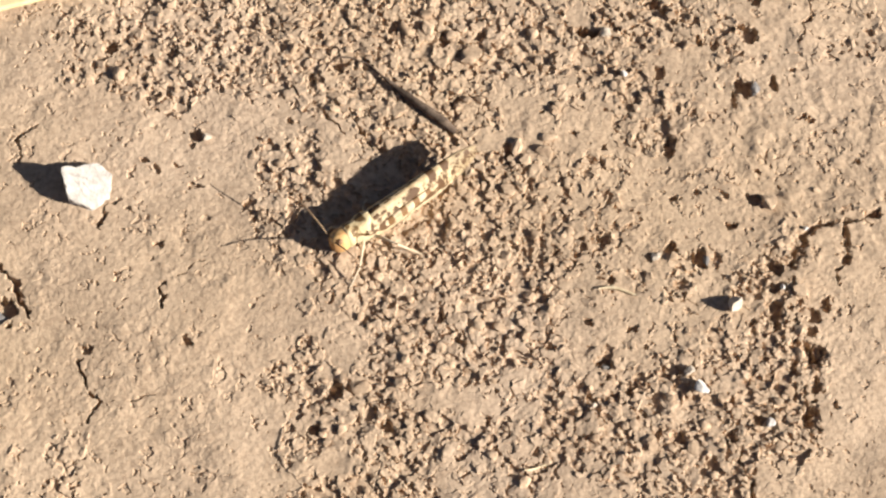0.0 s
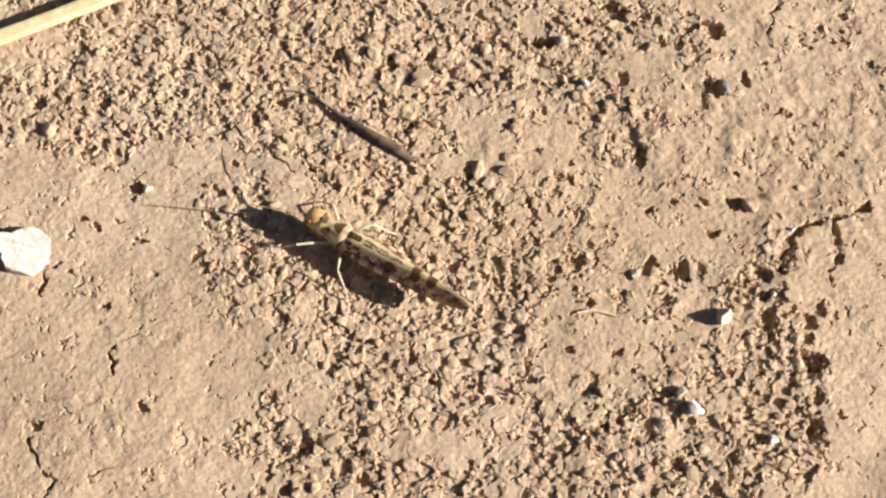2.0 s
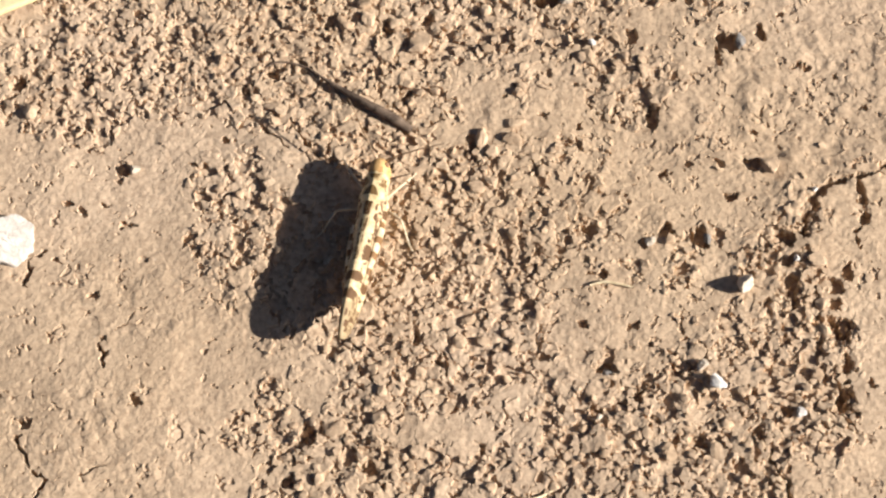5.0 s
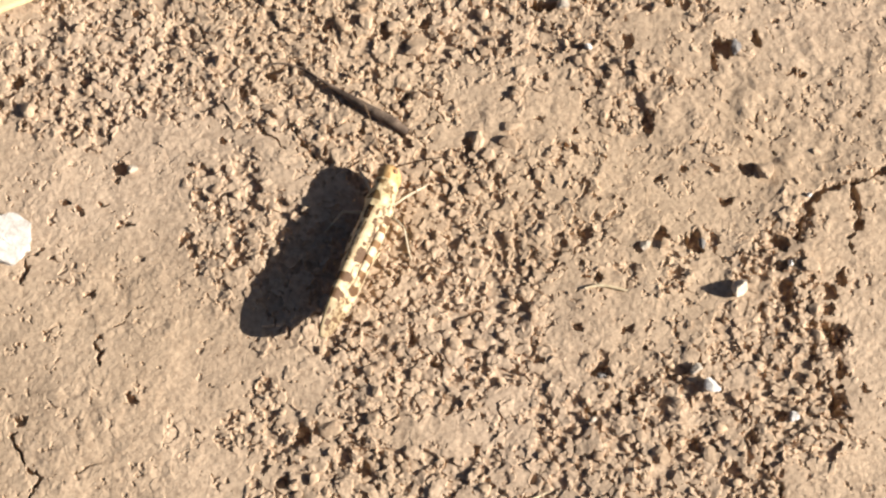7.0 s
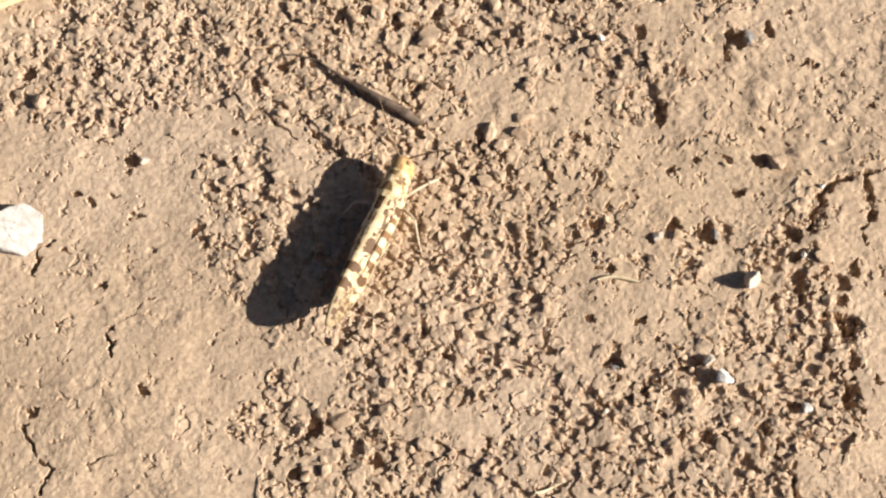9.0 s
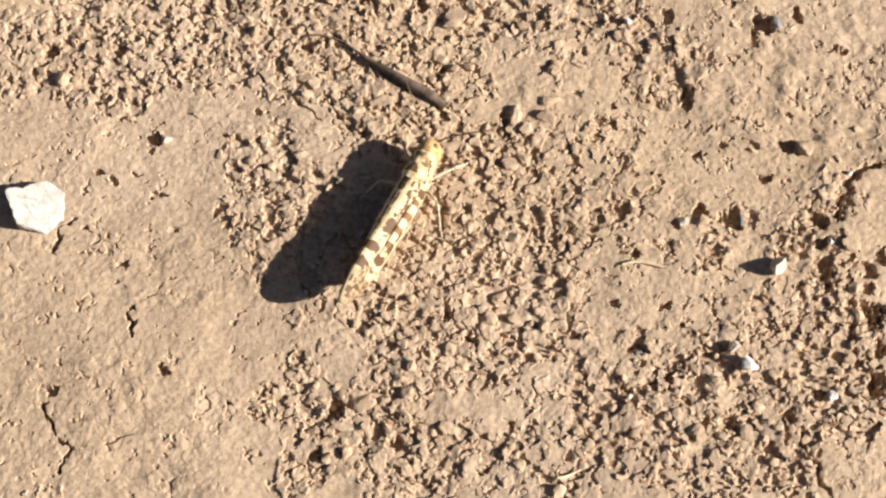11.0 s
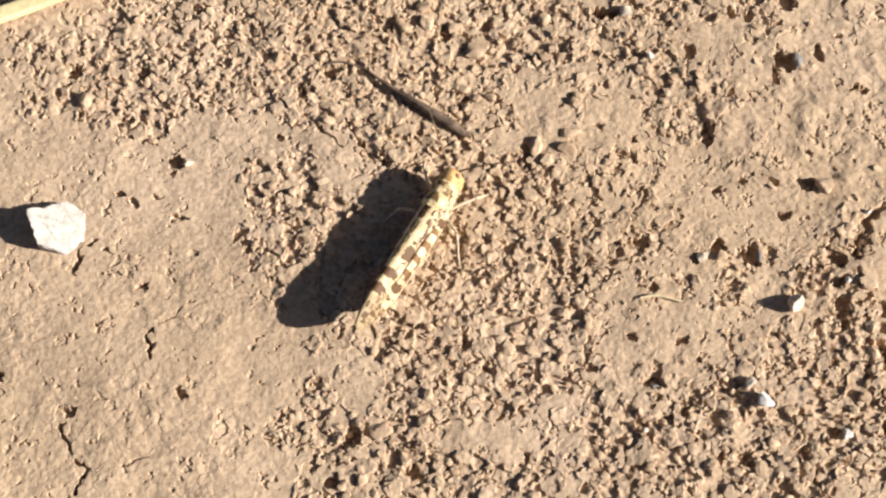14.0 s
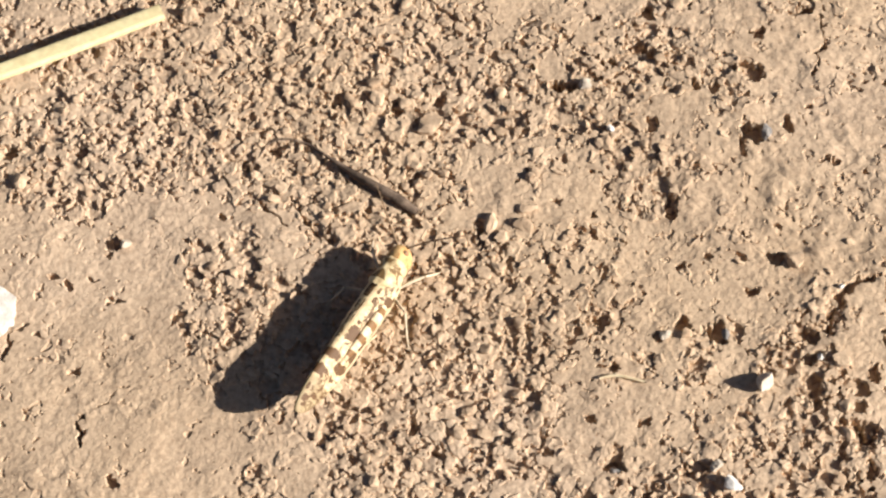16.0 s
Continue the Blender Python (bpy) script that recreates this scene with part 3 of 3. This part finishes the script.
def soil_chips(count):
    """Flat broken chips of crust, each a piece of the ground; eight shapes shared among them."""
    rng = np.random.default_rng(4)
    shapes = []
    for k in range(8):
        v, f = rock(200 + k, 2, 7, 0.04)
        shapes.append(mesh_of("soil_chip", v * (0.62, 0.55, 0.30), f, CLOD, False))
    made = 0
    while made < count:
        x, y = rng.uniform(-95, 92), rng.uniform(-62, 66)
        if crumbled(np.array([x]), np.array([y]))[0] < rng.uniform(0.35, 1.0) or math.hypot(x + 17, y + 2) < 9:
            continue
        size = 1.5 + 1.5 * rng.uniform() ** 2
        m = spot(x, y, float(level_at(x, y)) + 0.1 * size, rng.uniform(0, 360), rng.uniform(-18, 18), rng.uniform(-18, 18))
        part("soil_chip", shapes[made % 8], ground, m=m @ Matrix.Diagonal((size, size, size, 1)))
        made += 1


# ---- clods, pebbles and stones ----
def stone(name, x, y, w, l, h, seed, material, label, category, group="", level=3, sink=0.25, rz=None, planes=11, rough=0.05):
    v, f = rock(seed, level, planes, rough)
    low, high = v.min(0), v.max(0)
    v = (v - (low + high) / 2) / (high - low) * (w, l, h * (1 + sink))
    me = mesh_of(name, v, f, material, False)
    turn = (seed * 47) % 360 if rz is None else rz
    ob = new(name, me)
    base = float(level_at(x, y))
    around = level_at(x + np.array([-0.4, 0.4, 0, 0]) * w, y + np.array([0, 0, -0.4, 0.4]) * l)
    base = max(base, float(np.median(around)) - 0.3)
    ob.matrix_basis = spot(x, y, base + h * (1 - sink) / 2, turn)
    return tagged(ob, label, category, group)

PALE_CLODS = [(-24.5, 58.3, 5.2, 4.9, 2.4), (-6.5, 53.9, 5.5, 6.9, 2.6), (-18.9, 59.1, 3.4, 4.3, 1.8), (-20.1, 63.4, 3.6, 3.1, 1.8), (75.2, 22.1, 4.2, 4.2, 2.9), (8.6, 28.2, 3.1, 5.4, 1.9), (7.5, 15.5, 3.9, 3.4, 1.8), (-22.5, -43.9, 6.0, 4.9, 2.2), (84.7, -1.5, 4.4, 3.7, 1.8), (-40.2, 35.3, 5.7, 2.6, 1.4), (16.3, 32.2, 5.2, 2.9, 1.2), (15.7, 27.7, 4.7, 4.3, 1.8)]
WHITE_PEBBLES = [(61.8, -31.8, 3.9, 3.6, 1.7), (80.3, -1.4, 1.4, 1.6, 1.4), (85.3, 16.3, 1.3, 1.3, 1.0), (80.1, -38.1, 2.2, 2.6, 1.6), (34.3, 54.1, 1.8, 1.8, 1.3)]
CREAM_PEBBLES = [(28.3, 66.1, 3.0, 2.6, 1.8), (-71.2, 18.2, 2.4, 2.4, 1.9), (47.4, 2.4, 2.6, 2.4, 1.2), (58.4, -27.7, 2.8, 2.8, 1.5), (35.5, -40.5, 1.5, 1.3, 0.8)]
GREY_STONES = [(69.4, 55.1, 2.6, 4.0, 2.0), (37.5, -29.3, 2.6, 2.4, 1.6), (60.4, 3.8, 1.8, 3.2, 1.8)]
def white_stone():
    """A flat angular lump of chalk: seven broken sides, a rough level top."""
    v, f = BALLS[6]
    sides = [(200, 4.9, -6), (150, 6.0, -4), (118, 4.7, -4), (60, 6.5, 6), (4, 5.6, 8), (-42, 5.9, 4), (-100, 5.9, -6)]
    planes = [(math.cos(radians(a)) * math.cos(radians(e)), math.sin(radians(a)) * math.cos(radians(e)), math.sin(radians(e)), d) for a, d, e in sides]
    planes += [(0.40, 0.17, 0.90, 1.1), (0.40, -0.19, 0.90, 1.0), (0, 0, -1, 3.0)]
    reach = np.max([(v @ p[:3]) / p[3] for p in planes], 0)
    v = v / np.maximum(reach, 0.08)[:, None]
    a, b = v[:, 0] + 0.9 * v[:, 2] + 50, v[:, 1] - 0.8 * v[:, 2] + 50
    out = v / np.linalg.norm(v, axis=1, keepdims=True)
    v = v + out * (0.8 * fractal(a, b, 3.2, 700, 5) - 0.24 * step(0.08, 0.3, fractal(a, b, 1.4, 710, 3)))[:, None]
    ob = new("white_stone", mesh_of("white_stone", v, f, CHALK, False))
    ob.matrix_basis = spot(-99.2, -0.9, float(level_at(-99.2, -0.9)) + 2.9)
    return tagged(ob, "large rough angular chalky white stone on smooth crust", "stone")


for n, (x, y, w, l, h) in enumerate(PALE_CLODS):
    stone("soil_clod", x, y, w, l, h * 0.75, 300 + n, PALE, "pale tan clod of dry soil on crumbled ground", "clod", "clods on the soil", rz=0, sink=0.4)
for n, (x, y, w, l, h) in enumerate(WHITE_PEBBLES):
    stone("pebble", x, y, w, l, h, 400 + n, PEARL, "small chalky white pebble lying on dry soil", "pebble", "white pebbles", rz=0)
for n, (x, y, w, l, h) in enumerate(CREAM_PEBBLES):
    stone("pebble", x, y, w, l, h, 450 + n, CREAM, "small cream-coloured pebble lying on dry soil", "pebble", "cream pebbles", rz=0)
for n, (x, y, w, l, h) in enumerate(GREY_STONES):
    stone("stone_chip", x, y, w, l, h, 500 + n, GREY, "dark grey stone chip set in dry soil", "stone", "grey stone chips", rz=0)
stone("standing_pebble", 68.4, -8.2, 3.8, 4.8, 3.6, 623, CREAM, "pale angular pebble standing upright on the soil", "pebble", rz=-18, planes=7, rough=0.03)
white_stone()
stone("half_buried_stone", -115.0, -39.0, 7.0, 6.0, 0.9, 631, GREY, "cracked greyish stone half buried in the crust", "stone", rz=15)
stone("soil_clod", -64.3, 79.8, 4.0, 4.0, 3.0, 641, CLOD, "rounded tan clod of dry soil beside the straw", "clod", "clods on the soil", rz=0)

clod_rng = np.random.default_rng(77)
made = 0
while made < 80:
    x, y = clod_rng.uniform(-128, 108), clod_rng.uniform(-80, 92)
    if crumbled(np.array([x]), np.array([y]))[0] < clod_rng.uniform(0.3, 1.0) or math.hypot(x + 16, y + 1) < 25:
        continue
    size = 1.7 + 1.9 * clod_rng.uniform() ** 2
    stone("soil_clod", x, y, size * clod_rng.uniform(0.8, 1.3), size * clod_rng.uniform(0.7, 1.1), size * clod_rng.uniform(0.24, 0.4), 1000 + made, CLOD,
          "small broken clod of dry tan soil", "clod", "clods on the soil", level=2, sink=0.35)
    made += 1


# ---- straw, twig and fibres ----
def straw_stalk():
    thing = new("straw")
    a, b = np.array([-165.0, 29.0, 2.6]), np.array([-70.5, 79.0, 2.6])
    thing.matrix_basis = spot(*b, math.degrees(math.atan2(b[1] - a[1], b[0] - a[0])))
    length = float(np.hypot(*(b - a)[:2]))
    x = np.linspace(-length, 0, 60)
    rng = np.random.default_rng(9)
    rings = [(v, 0.25 * math.sin(v / 23), 0.1 * math.sin(v / 17), 2.05 + 0.06 * math.sin(v / 5), 1.0) for v in x]
    v, f, _ = loft(rings, 28, 4.0)
    ridge = np.tile(0.05 * rng.uniform(-1, 1, 28), len(x))
    v[:, 2] += ridge
    part("stalk", mesh_of("stalk", v, f, STRAW), thing)
    rim, rf, _ = loft([(0, rings[-1][1], rings[-1][2], 2.05, 1.0), (0.05, rings[-1][1], rings[-1][2], 1.3, 0.7), (-1.5, rings[-1][1], rings[-1][2], 1.25, 0.65), (-1.5, rings[-1][1], rings[-1][2], 0.02, 0.02)], 28, 4.0)
    part("cut_end", mesh_of("cut_end", rim, rf, FIBRE), thing, "cut open end of the stalk")
    return tagged(thing, "flat pale yellow dry straw stalk lying on the soil", "straw")


straw_stalk()

TWIG = [(-45.7, 39.2), (-42.2, 46.2), (-38.2, 47.3), (-33.5, 46.2), (-29.7, 43.3), (-24.5, 39.9), (-19.0, 36.3), (-12.2, 32.3), (-7.9, 29.8)]


def twig():
    thing = new("twig")
    thing.matrix_basis = spot(0, 0, 0)
    thick = np.array([(x, y, float(np.median(level_at([x - 2, x, x + 2], [y, y, y]))) + 0.95) for x, y in TWIG[4:]])
    part("stick", tube_mesh("stick", thick, [0.3, 0.75, 1.1, 1.3, 0.95], BARK, 40, 10), thing)
    thin = [(x, y, float(level_at(x, y)) + 0.7) for x, y in TWIG[:5]]
    part("tendril", tube_mesh("tendril", thin, [0.14, 0.2, 0.26, 0.3, 0.4], BARK, 30, 6), thing, "thin curled dark end of the twig")
    return tagged(thing, "weathered brown twig with a curled thin end, half sunk in soil", "twig")


twig()


def fibre(points, radius, lift=0.5):
    rows = [(x, y, float(level_at(x, y)) + lift) for x, y in points]
    ob = new("plant_fibre", tube_mesh("plant_fibre", rows, [radius * k for k in (0.6, 1, 0.6)], FIBRE, 20, 6))
    return tagged(ob, "thin pale dry plant fibre lying on the soil", "plant fibre", "plant fibres")


fibre([(33.6, -8.8), (37.4, -8.0), (43.4, -9.2)], 0.4)
fibre([(20.1, -59.9), (22.2, -59.2), (25.4, -57.3)], 0.32)


# ---- the grasshopper: head along +x, its feet at z = 0 ----
def grasshopper():
    thing = new("grasshopper")
    # head
    rings = smooth_rows([(22.4, 0, 4.9, 0.2, 0.3), (22.2, 0, 4.9, 1.3, 1.8), (21.3, 0, 4.9, 2.05, 2.8), (19.9, 0, 4.9, 2.6, 3.2), (18.6, 0, 4.9, 2.5, 3.1), (17.8, 0, 4.9, 2.35, 2.85), (16.5, 0, 4.9, 2.2, 2.7)], 22)
    v, f, _ = loft(rings, 28, 2.3)
    me = mesh_of("head", v, f, HEAD)
    marks_on(me, np.clip(np.where(v[:, 2] > 6.5, 0.9 - np.abs(np.abs(v[:, 1]) - 1.1) * 1.6, 0.0) * (v[:, 0] < 19.5) + np.where((v[:, 0] > 21) & (v[:, 2] < 6.5), 0.6, 0), 0, 1))
    head = part("head", me, thing, "yellow-brown head")
    for side in (1, -1):
        ev, ef = BALLS[3]
        eye = mesh_of("eye", ev * (0.7, 0.5, 0.9), ef, EYE)
        part("eye", eye, head, "dark brown oval eye", spot(20.4, side * 2.0, 6.6))
    # feelers: the left one reaches ahead, the right one off to its side
    feelers = []
    for name, side, turn, up in (("antenna", 1, 30, 24), ("antenna", -1, -80, 14)):
        pts = [(0, 0, 0), (4, 0, 0.5), (9, 0, 0.5), (15.5, 0, -0.2)]
        me = tube_mesh(name, pts, [0.24, 0.19, 0.17, 0.10], FEELER, 24, 8)
        feelers.append(part(name, me, head, "thin brown feeler", spot(21.6, side * 0.8, 6.2, turn, 0, -up)))
    # pronotum: a saddle with a keel and a pale cross
    rings = smooth_rows([(18.3, 0, 4.9, 2.35, 2.75), (17.5, 0, 5.0, 2.65, 3.1), (16.0, 0, 5.0, 2.35, 3.0), (14.9, 0, 5.0, 2.4, 3.1), (13.2, 0, 5.05, 2.85, 3.25), (12.2, 0, 5.3, 2.95, 3.2), (11.2, 0, 6.4, 2.4, 2.15), (10.3, 0, 7.7, 1.2, 0.75)], 64)
    v, f, _ = loft(rings, 56, 2.6)
    keel = np.exp(-(v[:, 1] / 0.35) ** 2) * (v[:, 2] > 6.5)
    v[:, 2] += 0.35 * keel
    me = mesh_of("pronotum", v, f, SHIELD)
    top, out = v[:, 2] > 5.6, np.abs(v[:, 1])
    cross = 0.45 + 0.52 * np.abs(v[:, 0] - 15.4)
    patch = np.where((out < cross - 0.3) & (v[:, 0] < 14.4) & (v[:, 0] > 11.9), 0.95, 0.05)
    patch = np.where((out < cross - 0.25) & (v[:, 0] > 16.2) & (v[:, 0] < 17.4), 0.9, patch)
    patch = np.where((out > cross + 0.5) & (v[:, 0] > 14.4) & (v[:, 0] < 16.9), 0.58, patch)
    marks_on(me, np.where(top, patch, 0.30 + 0.5 * (np.abs(v[:, 0] - 14.8) < 1.5)))
    part("pronotum", me, thing, "cream saddle-shaped shield with brown marks")
    # thorax and abdomen under the wings
    rings = smooth_rows([(16, 0, 4.0, 2.4, 3.2), (11, 0, 3.6, 3.0, 3.7), (5, 0, 3.7, 2.9, 3.7), (-1, 0, 3.7, 2.5, 3.4), (-7, 0, 3.6, 2.2, 3.0), (-12, 0, 3.7, 1.8, 2.4), (-15.4, 0, 3.9, 1.2, 1.4), (-16.8, 0, 4.1, 0.1, 0.1)], 70)
    v, f, a = loft(rings, 24)
    dent = 1 - 0.035 * (np.sin(v[:, 0] * 2 * np.pi / 1.9) > 0.75) * (v[:, 0] < 4)
    v[:, 1] *= dent
    part("abdomen", mesh_of("abdomen", v, f, BELLY), thing, "brown ringed underside")
    # forewings: a narrow roof over the body, raised towards the tips
    nu, nv = 110, 26
    u, w = (g.ravel() for g in np.meshgrid(np.linspace(0, 1, nu), np.linspace(0, 1, nv), indexing="ij"))
    for side in (1, -1):
        x = 13.0 - 36.6 * u
        top, low = 8.1 + 2.6 * u, 2.9 + 1.0 * u
        middle = (top + low) / 2 + 0.6
        tip = np.sqrt(np.clip(1 - np.clip((u - 0.68) / 0.32, 0, 1) ** 1.9, 0, 1))
        root = 0.55 + 0.45 * step(0, 0.12, u)
        flat = np.clip(w / 0.34, 0, 1)
        fall = np.clip((w - 0.34) / 0.66, 0, 1)
        y = (0.08 + 1.1 * flat * (1 - 0.5 * u) + 2.1 * np.sin(fall * 1.45) * (1 - 0.1 * fall)) * (1.18 - 0.58 * u**1.4) * (0.3 + 0.7 * tip)
        z = top - 0.25 * flat**2 - (top - 0.25 - low) * (0.15 * fall + 0.85 * fall**1.4)
        z = middle + (z - middle) * tip * root
        veins = 0.025 * np.sin(w * 60) + 0.015 * np.sin(u * 190 + w * 23)
        verts = np.stack([x, side * (y + veins), z + 0.02 * side + veins], 1)
        inner = verts - np.stack([0 * x, side * 0.22 * (0.3 + fall), 0.14 + 0 * x], 1)
        faces = grid_faces(nu, nv)
        both = np.concatenate([faces if side < 0 else faces[:, ::-1], (faces if side > 0 else faces[:, ::-1]) + nu * nv])
        me = mesh_of("forewing", np.concatenate([verts, inner]), both, WING)
        dark = np.zeros(nu * nv)
        spots = [(9.4, 0.12, 2.6, 0.13), (4.8, 0.14, 1.5, 0.09), (0.8, 0.15, 1.2, 0.07), (9.2, 0.46, 0.9, 0.06), (6.8, 0.50, 0.9, 0.06), (-2.3, 0.57, 2.0, 0.18), (-2.6, 0.90, 1.6, 0.18), (-8.8, 0.30, 1.3, 0.40), (-13.2, 0.30, 1.2, 0.34), (-6.2, 0.90, 1.5, 0.18),
                 (3.6, 0.66, 1.0, 0.07), (1.2, 0.92, 1.2, 0.12), (5.0, 0.92, 1.2, 0.12), (8.6, 0.85, 1.3, 0.14), (-10.2, 0.84, 1.4, 0.16), (-17.6, 0.35, 0.8, 0.10), (-20.2, 0.5, 0.8, 0.12), (-18.6, 0.75, 0.7, 0.10), (0.6, 0.5, 0.6, 0.05)]
        for cx, cw, rx, rw in spots:
            dark = np.maximum(dark, np.clip(1.4 - (np.abs((x - cx) / rx) ** 3 + np.abs((w - cw) / rw) ** 3) ** (1 / 3) * 0.9, 0, 1.1))
        dark = np.maximum(dark, 0.475 * step(0.42, 0.55, w))
        dark = np.maximum(dark, 0.46 * (1 - step(0.14, 0.22, w)) * step(-7, -4, x))
        dark = np.maximum(dark, 0.18 * step(-11.5, -16, x))
        dark -= 0.75 * np.exp(-(((w - 0.28) / 0.05) ** 2)) * step(-9, -6, x)
        marks_on(me, np.concatenate([dark, dark]))
        tan = 0.8 * step(-13.5, -17.0, x + 1.2 * np.sin(w * 9))
        marks_on(me, np.concatenate([tan, tan]), "tan")
        part("forewing", me, thing, "cream folded forewing with brown blotches")
    # hind legs: thick checkered thighs along the wings, shins folded down behind
    for side in (1, -1):
        rings = smooth_rows([(1.0, 0, -0.4, 0.3, 0.4), (0.3, 0, -0.2, 0.7, 1.1), (-3.0, side * 0.3, 0.2, 0.95, 1.5), (-7.0, side * 0.15, 0.6, 0.95, 1.5), (-11.5, side * -0.1, 1.0, 0.75, 1.15), (-15.4, side * -0.4, 1.4, 0.42, 0.55), (-16.8, side * -0.5, 1.5, 0.5, 0.6), (-17.5, side * -0.5, 1.5, 0.15, 0.2)], 60)
        v, f, a = loft(rings, 18)
        me = mesh_of("hind_thigh", v, f, THIGH)
        band = -np.cos((v[:, 0] + 3.5) * 2 * np.pi / 4.05)
        marks_on(me, np.clip(0.2 + 1.3 * band, 0, 1.1))
        thigh = part("hind_thigh", me, thing, "thick thigh checkered cream and dark brown", spot(7.5, side * 2.6, 4.4))
        shin = tube_mesh("hind_shin", [(-16.8, side * -0.5, 1.2), (-13.0, side * -0.7, -0.8), (-9.0, side * -0.6, -2.4), (-5.0, side * -0.3, -3.6)], [0.32, 0.28, 0.25, 0.22], BELLY, 18, 8)
        part("hind_shin", shin, thigh)
        foot = tube_mesh("hind_foot", [(-5.0, side * -0.3, -3.6), (-3.6, 0, -4.1), (-2.2, side * 0.2, -4.2)], [0.22, 0.2, 0.14], FEELER, 12, 8)
        part("hind_foot", foot, thigh, "thin brown foot")
    legs = []
    for name, side, base, knee, ankle, toe in (("front", 1, (14.4, 2.3, 2.4), (5.4, 5.8, 1.4), (9.2, 7.6, -2.0), (10.6, 8.4, -3.2)), ("front", -1, (14.4, -2.3, 2.4), (4.2, -3.8, 1.2), (7.4, -4.8, -2.0), (8.8, -5.0, -3.2)),
                                               ("middle", 1, (11.0, 2.7, 2.4), (-2.4, 5.8, 2.2), (-6.4, 8.6, -2.0), (-7.9, 10.3, -3.2)), ("middle", -1, (11.0, -2.7, 2.4), (-2.6, -4.0, 2.0), (-6.2, -6.4, -2.0), (-7.4, -7.4, -3.2))):
        knee, ankle, toe = np.array(knee), np.array(ankle), np.array(toe)
        thigh = part(name + "_thigh", tube_mesh(name + "_thigh", [np.zeros(3), knee * 0.5 + (0, 0, 0.3), knee], [0.42, 0.36, 0.25], SHIN, 14, 8), thing, "slim straw-coloured thigh", spot(*base))
        part(name + "_shin", tube_mesh(name + "_shin", [knee, (knee + ankle) / 2, ankle, toe], [0.26, 0.22, 0.18, 0.12], SHIN, 18, 8), thigh)
        legs.append((thigh, *base, side, name))
    tagged(thing, "cream and brown mottled grasshopper standing on dry soil", "grasshopper")
    return thing, legs, feelers


hopper, hopper_legs, hopper_feelers = grasshopper()


# ---- what moves ----
TURN = [(0.0, -18.6, 6.0, 223), (0.5, -17.0, 4.3, 211), (0.6, -16.3, 3.8, 199), (0.8, -14.6, 2.9, 189), (1.0, -13.5, 2.2, 186), (1.5, -12.2, 1.3, 166), (2.0, -12.6, -0.4, 150), (2.5, -13.8, -1.7, 136), (3.0, -14.7, -3.1, 119),
        (3.5, -15.2, -3.7, 107.5), (4.0, -17.2, -3.1, 97.5), (4.6, -17.5, -3.1, 87), (5.4, -17.3, -3.2, 77), (6.3, -17.2, -3.3, 73.5),
        (7.0, -17.2, -3.3, 73), (8.2, -17.3, -3.3, 73), (9.2, -17.8, -3.1, 70), (10.3, -18.2, -2.9, 67.2), (11.0, -18.3, -2.8, 66.8), (13.0, -18.5, -2.7, 65.8), (16.0, -18.6, -2.7, 65.5)]
FEELER_ROWS = [[(0.0, 85, 24), (0.5, 72, 20), (1.0, 45, 22), (1.5, 19, 15), (2.0, 30, 20), (4.0, 32, 26), (6.3, 32, 28), (8.2, 32, 28), (10.3, 40, 28), (16.0, 42, 28)],
               [(0.0, -80, 42), (0.5, -76, 40), (1.0, -72, 26), (1.5, -76, 20), (4.0, -76, 20), (6.3, -78, 12), (8.2, -78, 12), (10.3, -71, 12), (16.0, -70, 12)]]


def lean(t):
    """How far the grasshopper leans over to its left, in degrees."""
    return 2 - 24 * (1 - step(0.4, 1.4, t)) + 19 * step(3.9, 6.2, t)


soil_chips(290)


def motions():
    rows = []
    for t, x, y, yaw in TURN:
        shift = 4.5 * math.sin(radians(lean(t)))
        rows.append((t, spot(x + shift * math.sin(radians(yaw)), y - shift * math.cos(radians(yaw)), 1.0 - 1.6 * (1 - step(0.4, 1.4, t)) - 0.7 * step(3.9, 6.2, t), yaw, -lean(t))))
    walk(hopper, rows)
    for leg, x, y, z, side, name in hopper_legs:
        lead = 1 if (side > 0) == (name == "front") else -1
        rows = [(0.0, spot(x, y, z, 0, lean(0)))]
        for n in range(1, 11):
            rows.append((n * 0.5, spot(x, y, z, lead * (7 if n % 2 else -7) * (1 - n / 11), lean(n * 0.5))))
        rows += [(6.3, spot(x, y, z, 0, lean(6.3))), (16.0, spot(x, y, z, 0, lean(16)))]
        walk(leg, rows)
    for feeler, side, rows in zip(hopper_feelers, (1, -1), FEELER_ROWS):
        walk(feeler, [(t, spot(21.6, side * 0.8, 6.2, turn, 0, -up)) for t, turn, up in rows])


motions()
